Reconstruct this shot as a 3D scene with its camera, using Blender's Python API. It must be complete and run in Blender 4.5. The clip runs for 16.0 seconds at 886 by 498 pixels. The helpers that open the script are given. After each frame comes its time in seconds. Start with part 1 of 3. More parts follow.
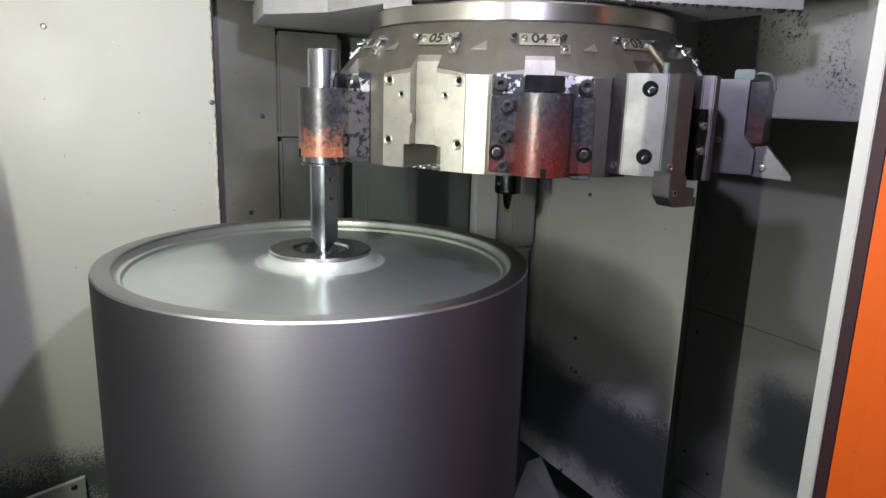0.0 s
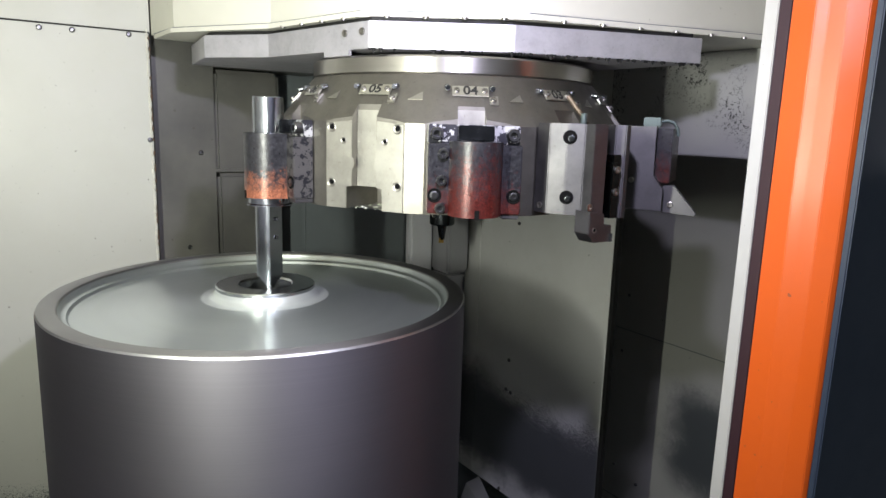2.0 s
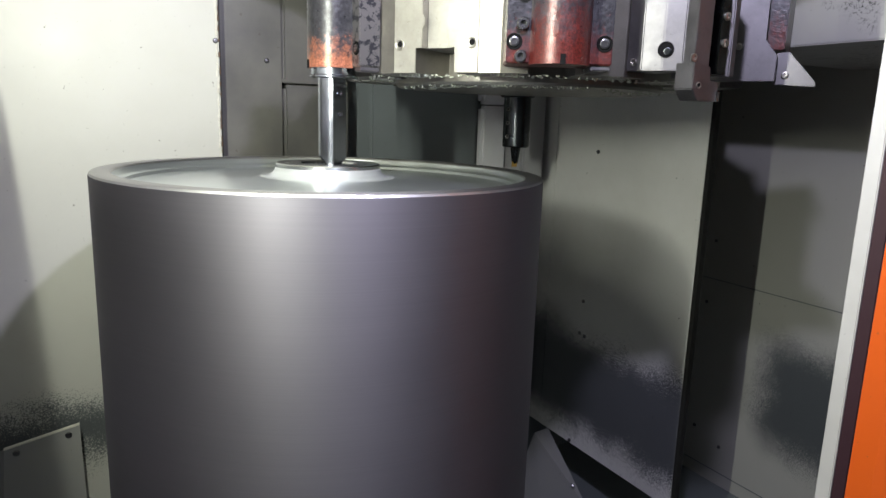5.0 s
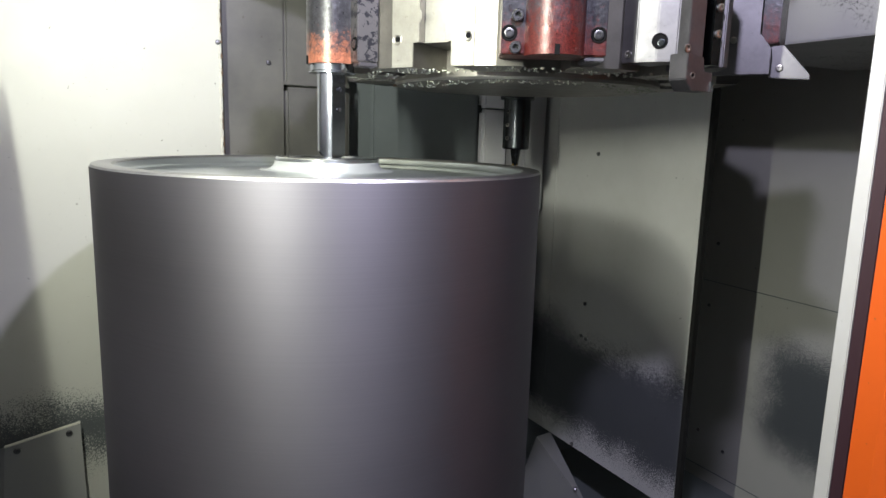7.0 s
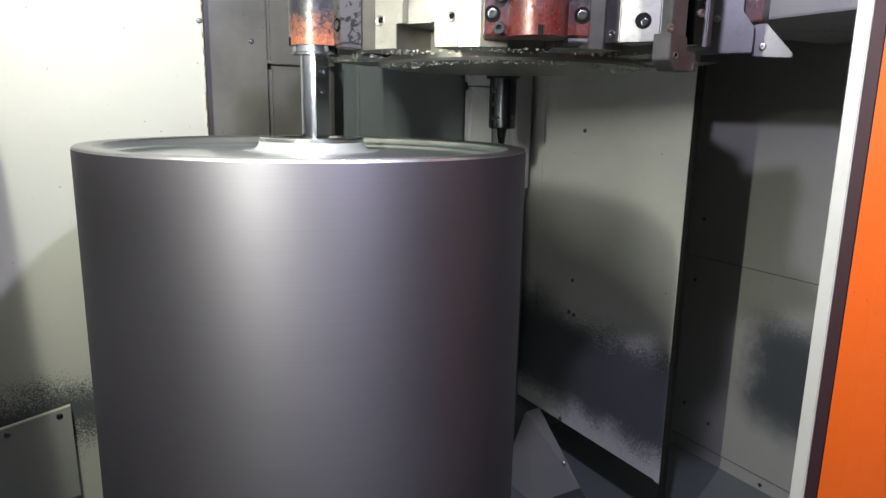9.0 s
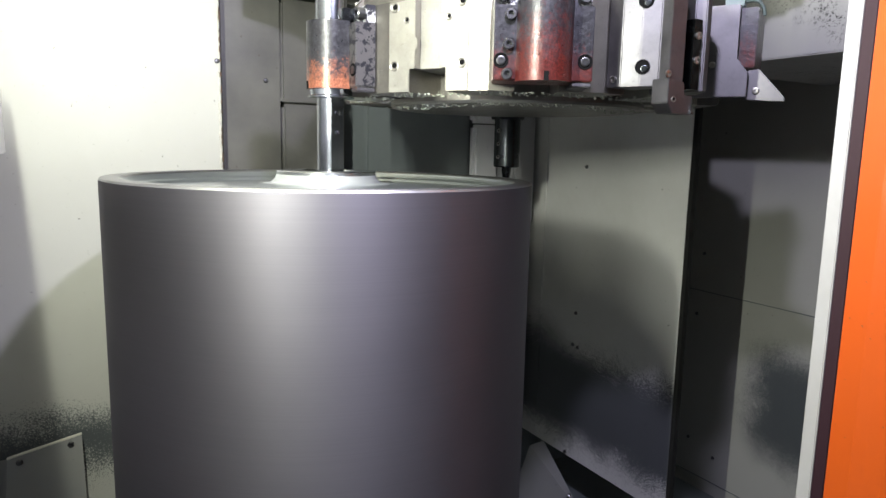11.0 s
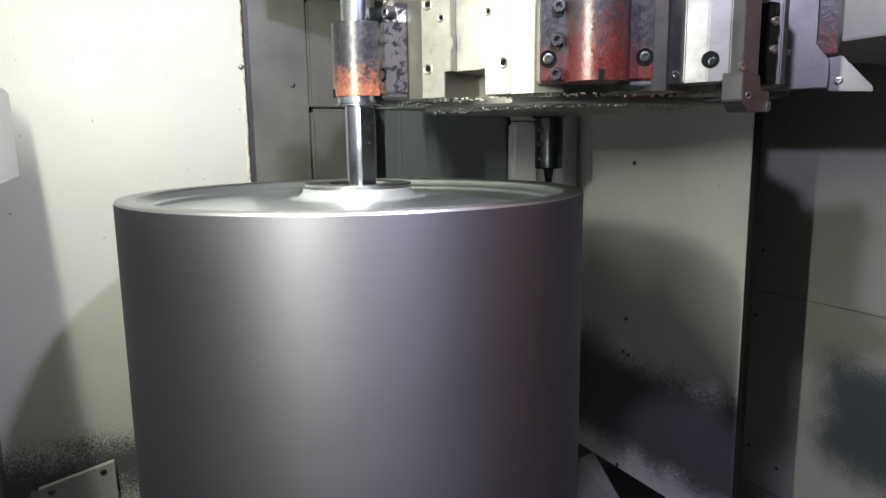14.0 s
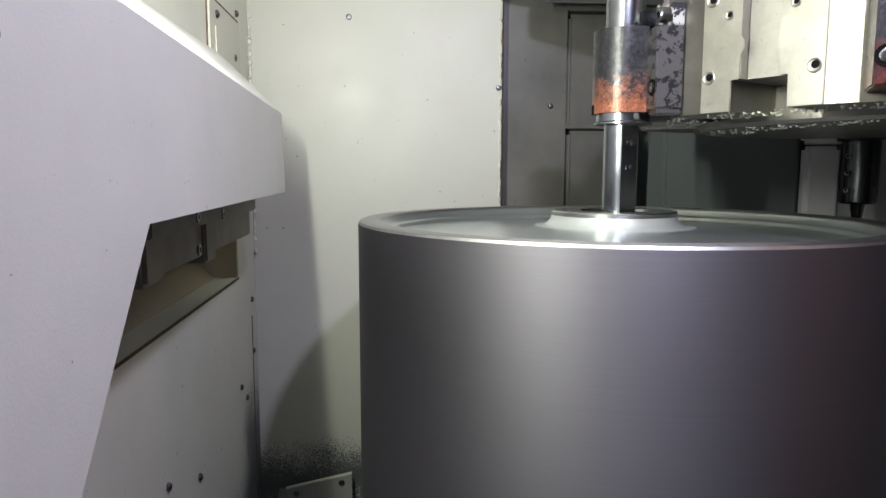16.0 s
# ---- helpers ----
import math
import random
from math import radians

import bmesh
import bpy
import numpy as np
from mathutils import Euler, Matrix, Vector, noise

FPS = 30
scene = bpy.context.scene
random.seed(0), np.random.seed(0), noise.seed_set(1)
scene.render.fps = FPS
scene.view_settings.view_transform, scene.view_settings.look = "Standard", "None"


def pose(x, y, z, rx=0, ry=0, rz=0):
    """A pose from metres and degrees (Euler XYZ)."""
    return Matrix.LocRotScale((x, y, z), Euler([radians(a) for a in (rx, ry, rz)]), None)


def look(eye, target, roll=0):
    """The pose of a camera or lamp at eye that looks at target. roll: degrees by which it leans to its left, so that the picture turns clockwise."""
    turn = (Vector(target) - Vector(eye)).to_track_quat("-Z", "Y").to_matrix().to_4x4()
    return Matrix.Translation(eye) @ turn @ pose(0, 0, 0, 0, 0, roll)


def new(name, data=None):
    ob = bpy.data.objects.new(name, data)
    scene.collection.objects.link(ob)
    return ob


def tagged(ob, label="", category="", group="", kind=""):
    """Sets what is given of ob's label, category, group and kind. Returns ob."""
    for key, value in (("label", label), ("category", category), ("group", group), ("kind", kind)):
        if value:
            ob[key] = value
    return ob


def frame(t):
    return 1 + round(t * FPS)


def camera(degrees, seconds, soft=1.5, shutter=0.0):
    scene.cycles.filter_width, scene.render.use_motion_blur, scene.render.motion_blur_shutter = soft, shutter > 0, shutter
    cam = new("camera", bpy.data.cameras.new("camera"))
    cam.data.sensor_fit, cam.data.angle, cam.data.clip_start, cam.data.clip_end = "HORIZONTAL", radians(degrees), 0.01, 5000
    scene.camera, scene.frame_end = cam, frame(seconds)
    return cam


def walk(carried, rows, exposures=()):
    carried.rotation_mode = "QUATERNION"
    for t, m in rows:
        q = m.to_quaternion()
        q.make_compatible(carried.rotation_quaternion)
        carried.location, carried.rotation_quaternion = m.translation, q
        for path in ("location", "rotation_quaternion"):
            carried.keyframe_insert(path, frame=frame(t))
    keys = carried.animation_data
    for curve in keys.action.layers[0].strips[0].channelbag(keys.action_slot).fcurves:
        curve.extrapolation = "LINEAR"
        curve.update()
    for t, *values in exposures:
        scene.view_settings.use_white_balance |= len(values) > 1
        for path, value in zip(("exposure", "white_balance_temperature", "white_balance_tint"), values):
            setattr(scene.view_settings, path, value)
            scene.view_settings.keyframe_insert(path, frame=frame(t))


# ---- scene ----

# camera: seconds, place, yaw, pitch, roll
cam = camera(67.4, 16.0)
PATH = [
    (0.0, -0.4294, -1.2851, 1.6500, -28.79, -12.81, -1.68),
    (0.5, -0.4609, -1.3393, 1.7009, -29.73, -12.00, -2.00),
    (1.0, -0.4698, -1.3289, 1.7135, -31.36, -11.74, -1.63),
    (1.5, -0.4773, -1.3241, 1.6918, -34.21, -11.72, -1.76),
    (2.0, -0.4849, -1.3447, 1.6871, -34.75, -10.65, -1.73),
    (2.5, -0.4671, -1.3348, 1.6807, -33.25, -10.17, -1.61),
    (3.0, -0.4652, -1.3177, 1.6362, -32.05, -11.66, -2.03),
    (3.5, -0.4415, -1.2757, 1.5721, -30.14, -12.99, -2.88),
    (6.0, -0.4500, -1.2724, 1.4038, -28.80, -10.14, -1.49),
    (6.5, -0.4452, -1.2769, 1.3996, -28.89, -10.15, -1.83),
    (7.0, -0.4409, -1.2913, 1.3981, -28.58, -9.97, -1.59),
    (7.5, -0.4296, -1.2933, 1.4013, -28.95, -10.21, -0.74),
    (8.0, -0.4257, -1.2730, 1.4092, -29.64, -11.93, -1.09),
    (10.5, -0.4706, -1.3413, 1.3853, -29.33, -10.40, -0.87),
    (11.0, -0.4759, -1.3310, 1.3932, -29.51, -8.61, -1.20),
    (11.5, -0.4770, -1.3397, 1.3968, -30.55, -8.47, -1.74),
    (12.0, -0.4747, -1.3444, 1.3965, -30.90, -8.84, -1.46),
    (12.5, -0.4703, -1.3269, 1.3977, -30.93, -9.50, -1.57),
    (13.0, -0.4630, -1.3166, 1.4020, -30.66, -10.15, -0.65),
    (13.5, -0.4450, -1.2957, 1.4044, -28.52, -11.23, 0.47),
    (14.0, -0.4286, -1.2191, 1.4185, -26.71, -9.18, 0.80),
    (14.5, -0.3847, -1.1713, 1.4017, -20.03, -7.70, 0.15),
    (15.0, -0.3771, -1.1436, 1.3957, -12.69, -7.35, 1.28),
    (15.5, -0.3817, -1.0757, 1.4038, -4.80, -7.07, -1.01),
    (16.0, -0.3798, -1.0862, 1.4061, -4.89, -6.61, -0.06),
]
EXPOSURE = [(0.0, -0.45), (0.8, -0.36), (2.2, -0.40), (3.0, -0.48), (3.5, -0.42), (6.0, 0.18), (8.0, 0.2), (10.5, 0.3), (11.5, 0.22), (13.0, 0.25), (14.0, 0.1), (14.9, -0.1), (15.4, -0.3), (16.0, -0.48)]
walk(cam, [(t, pose(x, y, z, 90 + p, r, a)) for t, x, y, z, a, p, r in PATH], EXPOSURE)

# ---- light ----
world = bpy.data.worlds.new("world")
scene.world = world
world.use_nodes = True
world.node_tree.nodes["Background"].inputs[0].default_value = (0.62, 0.68, 0.75, 1)
world.node_tree.nodes["Background"].inputs[1].default_value = 0.15


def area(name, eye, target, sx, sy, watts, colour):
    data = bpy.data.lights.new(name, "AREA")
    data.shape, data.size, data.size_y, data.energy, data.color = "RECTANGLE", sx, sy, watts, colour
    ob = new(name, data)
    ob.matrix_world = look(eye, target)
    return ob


# an upright light tube beside the door, leaning slightly against the side wall: a bright foot and a long upper tube
for z0, z1, watts in ((1.550, 1.650, 10.0), (1.66, 1.97, 9.5)):
    low, high = Vector((-0.5525 - 0.062 * (z0 - 1.519), -0.70, z0)), Vector((-0.5525 - 0.062 * (z1 - 1.519), -0.70, z1))
    tube_light = area("tube_light", (low + high) / 2, (0.05, 0.05, 1.2), 0.012, z1 - z0, watts, (0.97, 1.0, 0.86))
    y_axis = (high - low).normalized()
    x_axis = y_axis.cross(Vector((-0.64, -0.77, 0.0))).normalized()
    tube_light.matrix_world = Matrix.Translation((low + high) / 2) @ Matrix((x_axis, y_axis, x_axis.cross(y_axis))).transposed().to_4x4()
area("work_light", (-0.08, -0.89, 2.05), (0.20, -0.10, 1.0), 0.05, 0.05, 16, (0.78, 0.75, 1.0))
# unseen workshop light outside the door, added as fill and for the drum's reflection
area("unseen_hall_light", (-0.6, -4.4, 4.2), (-0.6, -4.0, 0.0), 4.0, 2.0, 72, (0.93, 0.97, 1.0))


# ---- materials ----
class Nodes:
    """A small wrapper for node materials."""

    def __init__(self, name, colour, rough=0.5, metal=0.0):
        self.m = bpy.data.materials.new(name)
        self.m.use_nodes = True
        self.t = self.m.node_tree
        self.b = self.t.nodes["Principled BSDF"]
        self.b.inputs["Base Color"].default_value = (*colour, 1)
        self.b.inputs["Roughness"].default_value = rough
        self.b.inputs["Metallic"].default_value = metal
        self.c = self.t.nodes.new("ShaderNodeTexCoord").outputs["Object"]

    def link(self, a, b):
        self.t.links.new(a, b)

    def noise(self, scale, detail=4.0, rough=0.6, stretch=None):
        n = self.t.nodes.new("ShaderNodeTexNoise")
        n.inputs["Scale"].default_value, n.inputs["Detail"].default_value, n.inputs["Roughness"].default_value = scale, detail, rough
        src = self.c
        if stretch:
            mp = self.t.nodes.new("ShaderNodeMapping")
            mp.inputs["Scale"].default_value = stretch
            self.link(self.c, mp.inputs["Vector"])
            src = mp.outputs["Vector"]
        self.link(src, n.inputs["Vector"])
        return n.outputs["Fac"]

    def ramp(self, fac, stops):
        r = self.t.nodes.new("ShaderNodeValToRGB")
        e = r.color_ramp.elements
        while len(e) < len(stops):
            e.new(0.5)
        for k, (p, c) in enumerate(stops):
            e[k].position = p
            e[k].color = (*c, 1) if isinstance(c, tuple) else (c, c, c, 1)
        self.link(fac, r.inputs["Fac"])
        return r.outputs["Color"]

    def math(self, op, a, b=0.5, clamp=False):
        n = self.t.nodes.new("ShaderNodeMath")
        n.operation, n.use_clamp = op, clamp
        for k, v in enumerate((a, b)):
            if isinstance(v, (int, float)):
                n.inputs[k].default_value = v
            else:
                self.link(v, n.inputs[k])
        return n.outputs[0]

    def axis(self, k):
        n = self.t.nodes.new("ShaderNodeSeparateXYZ")
        self.link(self.c, n.inputs[0])
        return n.outputs[k]

    def mix(self, fac, a, b):
        n = self.t.nodes.new("ShaderNodeMix")
        n.data_type = "RGBA"
        for i, v in ((0, fac), (6, a), (7, b)):
            if isinstance(v, (int, float)):
                n.inputs[i].default_value = v
            elif isinstance(v, tuple):
                n.inputs[i].default_value = (*v, 1)
            else:
                self.link(v, n.inputs[i])
        return n.outputs[2]

    def colour(self, v):
        self.link(v, self.b.inputs["Base Color"])
        return self

    def rough(self, v):
        self.link(v, self.b.inputs["Roughness"])
        return self

    def bump(self, h, strength=0.2, dist=0.001):
        n = self.t.nodes.new("ShaderNodeBump")
        n.inputs["Strength"].default_value, n.inputs["Distance"].default_value = strength, dist
        self.link(h, n.inputs["Height"])
        self.link(n.outputs[0], self.b.inputs["Normal"])
        return self


def paint(name, colour, rough=0.42, dirt=(0.35, 0.34, 0.28), amount=0.25, peel=0.12):
    """Sprayed sheet-metal paint with grime, specks and a light orange peel."""
    n = Nodes(name, colour, rough)
    grime = n.math("MULTIPLY", n.ramp(n.noise(2.3, 6, 0.65), [(0.42, 0.0), (0.75, 1.0)]), amount)
    specks = n.ramp(n.noise(160, 2, 0.5), [(0.755, 0.0), (0.775, 1.0)])
    chips = n.ramp(n.noise(48, 2, 0.5), [(0.765, 0.0), (0.775, 1.0)])
    c = n.mix(n.math("MULTIPLY", chips, 0.6), n.mix(grime, colour, dirt), (0.06, 0.05, 0.04))
    n.colour(n.mix(n.math("MULTIPLY", specks, 0.7), c, (0.10, 0.09, 0.07)))
    n.rough(n.math("ADD", n.math("MULTIPLY", n.noise(9, 4), 0.25), rough - 0.12))
    return n.bump(n.noise(420, 2), peel, 0.0006)


def stained(name, colour, bands, rough=0.42):
    """Wall paint with sprayed-on iron dust: bands of (axis, from, to, softness, grain) multiplied into one stain."""
    n = paint(name, colour, rough)
    base = n.b.inputs["Base Color"].links[0].from_socket
    grain = n.math("SUBTRACT", n.noise(330, 3, 0.7), 0.5)
    cloud = n.math("SUBTRACT", n.noise(7, 4, 0.6), 0.5)
    wob = n.math("ADD", n.math("MULTIPLY", grain, 0.36), n.math("MULTIPLY", cloud, 0.13))
    total = None
    for band in bands:
        fac = None
        for k, lo, hi, soft in band:
            v = n.math("ADD", n.axis(k), wob)
            a = n.math("DIVIDE", n.math("SUBTRACT", v, lo), soft, True)
            b = n.math("DIVIDE", n.math("SUBTRACT", hi, v), soft, True)
            ab = n.math("MULTIPLY", a, b)
            fac = ab if fac is None else n.math("MULTIPLY", fac, ab)
        total = fac if total is None else n.math("MAXIMUM", total, fac)
    n.colour(n.mix(n.math("MULTIPLY", total, 0.90), base, (0.042, 0.052, 0.06)))
    return n


def steel(name, colour, rough=0.32, brushed=None, metal=1.0, wear=0.12):
    """Machined metal with faint smears and a fine tool grain."""
    n = Nodes(name, colour, rough, metal)
    dark = tuple(c * 0.55 for c in colour)
    smear = n.math("MULTIPLY", n.ramp(n.noise(22, 6, 0.75), [(0.42, 0.0), (0.72, 1.0)]), 0.45)
    speck = n.math("MULTIPLY", n.ramp(n.noise(130, 3, 0.6), [(0.66, 0.0), (0.70, 1.0)]), 0.22)
    n.colour(n.mix(speck, n.mix(smear, colour, dark), tuple(c * 0.2 for c in colour)))
    n.rough(n.math("ADD", n.math("MULTIPLY", n.noise(26, 5, 0.7), wear * 2), rough - wear))
    n.bump(n.noise(240, 3, 0.6, brushed), 0.10, 0.0006)
    return n


CREAM = paint("cream_paint", (0.60, 0.59, 0.52)).m
WHITE = paint("white_paint", (0.68, 0.68, 0.655), 0.5, peel=0.25).m
EDGE_WHITE = paint("door_edge_paint", (0.50, 0.50, 0.46), 0.45, amount=0.5).m
GREY_PAINT = paint("grey_cover_paint", (0.082, 0.080, 0.077), 0.36).m
STRIP_PAINT = paint("pale_cover_paint", (0.76, 0.76, 0.80), 0.4).m
CORNER_PAINT = paint("corner_cover_paint", (0.36, 0.36, 0.38), 0.42).m
DARK_PAINT = paint("dark_cover_paint", (0.155, 0.175, 0.185), 0.4, dirt=(0.05, 0.05, 0.05)).m
CREAM_STAINED = stained("cream_paint_dusted", (0.48, 0.48, 0.44), [[(2, 0.47, 0.68, 0.05)]]).m
RIGHT_STAINED = stained("grey_paint_dusted", (0.76, 0.76, 0.74), [[(2, 0.30, 0.69, 0.05)], [(1, 0.50, 0.9, 0.10), (2, 0.45, 0.78, 0.12)]]).m
LEFT_STAINED = stained("left_paint_dusted", (0.66, 0.66, 0.60), [[(2, 0.40, 0.70, 0.08)], [(1, 0.43, 0.80, 0.06), (2, -1.0, 0.90, 0.10)]]).m
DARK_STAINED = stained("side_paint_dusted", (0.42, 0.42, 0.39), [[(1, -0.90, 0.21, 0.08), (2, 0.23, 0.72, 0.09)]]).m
ORANGE = paint("orange_paint", (0.66, 0.105, 0.010), 0.33, dirt=(0.55, 0.08, 0.01), amount=0.15).m
SLATE = paint("slate_paint", (0.035, 0.05, 0.075), 0.35, dirt=(0.02, 0.03, 0.04)).m
RUBBER = Nodes("rubber_seal", (0.028, 0.008, 0.012), 0.6).m
GAP = Nodes("black_gap", (0.006, 0.006, 0.006), 0.7).m
# slot paint darkened to tan for the housing's shade, with grime over it
TAN = paint("shaded_grimy_slot_paint", (0.38, 0.32, 0.22), 0.5, amount=0.5).m
RUST = paint("rust_stain", (0.10, 0.055, 0.03), 0.7, dirt=(0.03, 0.02, 0.015), amount=0.9).m
GUARD = paint("dusty_guard_paint", (0.26, 0.265, 0.265), 0.45, amount=0.5).m
DUSTY = paint("dusty_bracket_paint", (0.30, 0.285, 0.25), 0.65, dirt=(0.08, 0.07, 0.065), amount=0.85).m
CONCRETE = paint("hall_floor_paint", (0.20, 0.21, 0.22), 0.5).m
HALL = paint("hall_wall_paint", (0.42, 0.43, 0.45), 0.6).m


def drum_iron(name, colour, rough, rings, metal=1.0, aniso=0.6):
    """Turned cast iron: fine tool lines round the axis and faint cloudy smears."""
    n = Nodes(name, colour, rough, metal)
    n.b.inputs["Anisotropic"].default_value = aniso
    n.b.inputs["Anisotropic Rotation"].default_value = 0.25
    tan = n.t.nodes.new("ShaderNodeTangent")
    tan.direction_type, tan.axis = "RADIAL", "Z"
    n.link(tan.outputs[0], n.b.inputs["Tangent"])
    line = n.noise(1.0, 2, 0.5, rings)
    tone = n.math("ADD", n.math("MULTIPLY", line, 0.5), n.math("MULTIPLY", n.noise(3.0, 3, 0.5, (1, 1, 2)), 0.5))
    n.colour(n.ramp(tone, [(0.3, tuple(c * 0.94 for c in colour)), (0.7, tuple(min(1, c * 1.05) for c in colour))]))
    n.rough(n.math("ADD", n.math("MULTIPLY", n.noise(5, 3), 0.12), rough - 0.06))
    return n.bump(line, 0.08, 0.0005)


# one iron: side toned down, top faces toned up, for the light each gets
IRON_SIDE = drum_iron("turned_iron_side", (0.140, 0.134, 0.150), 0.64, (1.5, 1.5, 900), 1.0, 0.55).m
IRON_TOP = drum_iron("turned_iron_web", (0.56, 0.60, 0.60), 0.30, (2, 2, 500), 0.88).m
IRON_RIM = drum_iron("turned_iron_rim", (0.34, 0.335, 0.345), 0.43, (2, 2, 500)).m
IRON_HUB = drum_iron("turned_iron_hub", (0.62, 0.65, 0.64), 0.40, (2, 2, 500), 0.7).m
IRON_BORE = drum_iron("bored_ring_steel", (0.62, 0.64, 0.65), 0.24, (2, 2, 700), 1.0, 0.5).m
IRON_EDGE = steel("bright_turned_edge", (0.48, 0.48, 0.48), 0.38).m
TURRET = steel("ground_turret_steel", (0.225, 0.215, 0.195), 0.46, wear=0.14).m
PAD = steel("nickel_pad", (0.40, 0.39, 0.355), 0.42, wear=0.18).m
RING = drum_iron("turned_ring", (0.46, 0.445, 0.42), 0.30, (2, 2, 500), 1.0, 0.6).m
BLOCK = steel("tool_block_steel", (0.125, 0.122, 0.128), 0.5, wear=0.2).m
BAR = steel("boring_bar_steel", (0.33, 0.35, 0.39), 0.2).m
DARK_BAR = steel("blackened_bar_steel", (0.06, 0.065, 0.07), 0.25).m
SKIRT = steel("stainless_cover", (0.46, 0.45, 0.48), 0.52, (40, 2, 2), 0.55).m
BOLT = steel("bolt_steel", (0.17, 0.17, 0.175), 0.3).m
SCREW = steel("screw_steel", (0.32, 0.31, 0.29), 0.35).m
PLATE = steel("number_plate_metal", (0.62, 0.61, 0.56), 0.35).m
VERDIGRIS = steel("tarnished_fitting", (0.10, 0.13, 0.125), 0.5, metal=0.6).m
TARNISH = steel("tarnished_pipe", (0.16, 0.125, 0.09), 0.4, metal=0.8).m
INK = Nodes("black_ink", (0.012, 0.012, 0.012), 0.5).m
HOLE = Nodes("hole_dark", (0.004, 0.004, 0.004), 0.9)
HOLE.b.inputs["Specular IOR Level"].default_value = 0.1
HOLE = HOLE.m
INSERT = Nodes("carbide_insert", (0.35, 0.22, 0.06), 0.35, 0.8).m


def worn_black(name, red_from, red_to, glow):
    """Blackened holder: oily black oxide above, red rust primer worn through towards the foot, chips of bare steel."""
    n = Nodes(name, (0.03, 0.03, 0.035), 0.35, 0.3)
    z = n.math("DIVIDE", n.math("SUBTRACT", n.axis(2), red_from), red_to - red_from, False)
    v = n.math("ADD", z, n.math("MULTIPLY", n.math("SUBTRACT", n.noise(75, 6, 0.75), 0.5), 1.7))
    red = n.ramp(v, [(0.2, 0.0), (0.65, 1.0)])
    rust = n.ramp(n.noise(320, 5, 0.75), [(0.30, tuple(c * 0.22 for c in glow)), (0.50, tuple(c * 0.55 for c in glow)), (0.64, glow), (0.80, tuple(min(1, c * 1.7 + 0.03) for c in glow))])
    black = n.ramp(n.noise(120, 4, 0.7), [(0.4, (0.014, 0.014, 0.017)), (0.75, (0.045, 0.045, 0.052))])
    chips = n.ramp(n.noise(60, 5, 0.7), [(0.68, 0.0), (0.70, 1.0)])
    n.colour(n.mix(n.math("MULTIPLY", chips, 0.30), n.mix(red, black, rust), (0.42, 0.41, 0.40)))
    n.rough(n.math("ADD", n.math("MULTIPLY", n.noise(70, 3), 0.35), 0.16))
    return n.bump(n.noise(130, 4, 0.65), 0.5, 0.0012).m


HOLDER_RED = worn_black("worn_red_holder", 0.085, -0.10, (0.120, 0.021, 0.017))
HOLDER_BLACK = worn_black("worn_black_holder", 0.005, -0.085, (0.42, 0.15, 0.085))
FLANGE_RED = worn_black("worn_purple_flange", 0.02, -0.10, (0.13, 0.028, 0.024))
FLANGE_PALE = Nodes("chipped_pale_flange", (0.30, 0.29, 0.29), 0.42, 0.7)
FLANGE_PALE.colour(FLANGE_PALE.mix(FLANGE_PALE.ramp(FLANGE_PALE.noise(60, 5, 0.7), [(0.51, 0.0), (0.53, 1.0)]), (0.11, 0.105, 0.108), (0.025, 0.025, 0.032)))
FLANGE_PALE = FLANGE_PALE.bump(FLANGE_PALE.noise(60, 4), 0.3).m
CHIPPED = Nodes("chipped_black_plate", (0.03, 0.03, 0.035), 0.4, 0.3)
CHIPPED.colour(CHIPPED.mix(CHIPPED.ramp(CHIPPED.noise(55, 5, 0.7), [(0.50, 0.0), (0.52, 1.0)]), (0.022, 0.022, 0.03), (0.40, 0.40, 0.41)))
CHIPPED = CHIPPED.bump(CHIPPED.noise(60, 4), 0.3).m


# ---- mesh helpers ----
def part(name, bm, material, parent=None, label="", smooth=False):
    """Links bm as one mesh object, under a thing or part if one is given."""
    me = bpy.data.meshes.new(name)
    bmesh.ops.recalc_face_normals(bm, faces=bm.faces[:])
    for f in bm.faces:
        f.smooth = smooth
    bm.to_mesh(me)
    bm.free()
    if smooth:
        me.set_sharp_from_angle(angle=radians(32))
    me.materials.append(material)
    ob = new(name, me)
    if parent:
        ob.parent = parent
    if label:
        tagged(ob, label)
    return ob


def bm_new():
    return bmesh.new()


def box(bm, x0, x1, y0, y1, z0, z1, m=None, bevel=0.0):
    v = [bm.verts.new(p) for p in ((x0, y0, z0), (x1, y0, z0), (x1, y1, z0), (x0, y1, z0), (x0, y0, z1), (x1, y0, z1), (x1, y1, z1), (x0, y1, z1))]
    fs = [bm.faces.new([v[i] for i in q]) for q in ((0, 3, 2, 1), (4, 5, 6, 7), (0, 1, 5, 4), (1, 2, 6, 5), (2, 3, 7, 6), (3, 0, 4, 7))]
    if bevel:
        es = list({e for f in fs for e in f.edges})
        r = bmesh.ops.bevel(bm, geom=es, offset=bevel, segments=2, affect="EDGES")
        v = list({q for f in r["faces"] for q in f.verts} | {q for q in v if q.is_valid})
    if m:
        bmesh.ops.transform(bm, matrix=m, verts=v)
    return bm


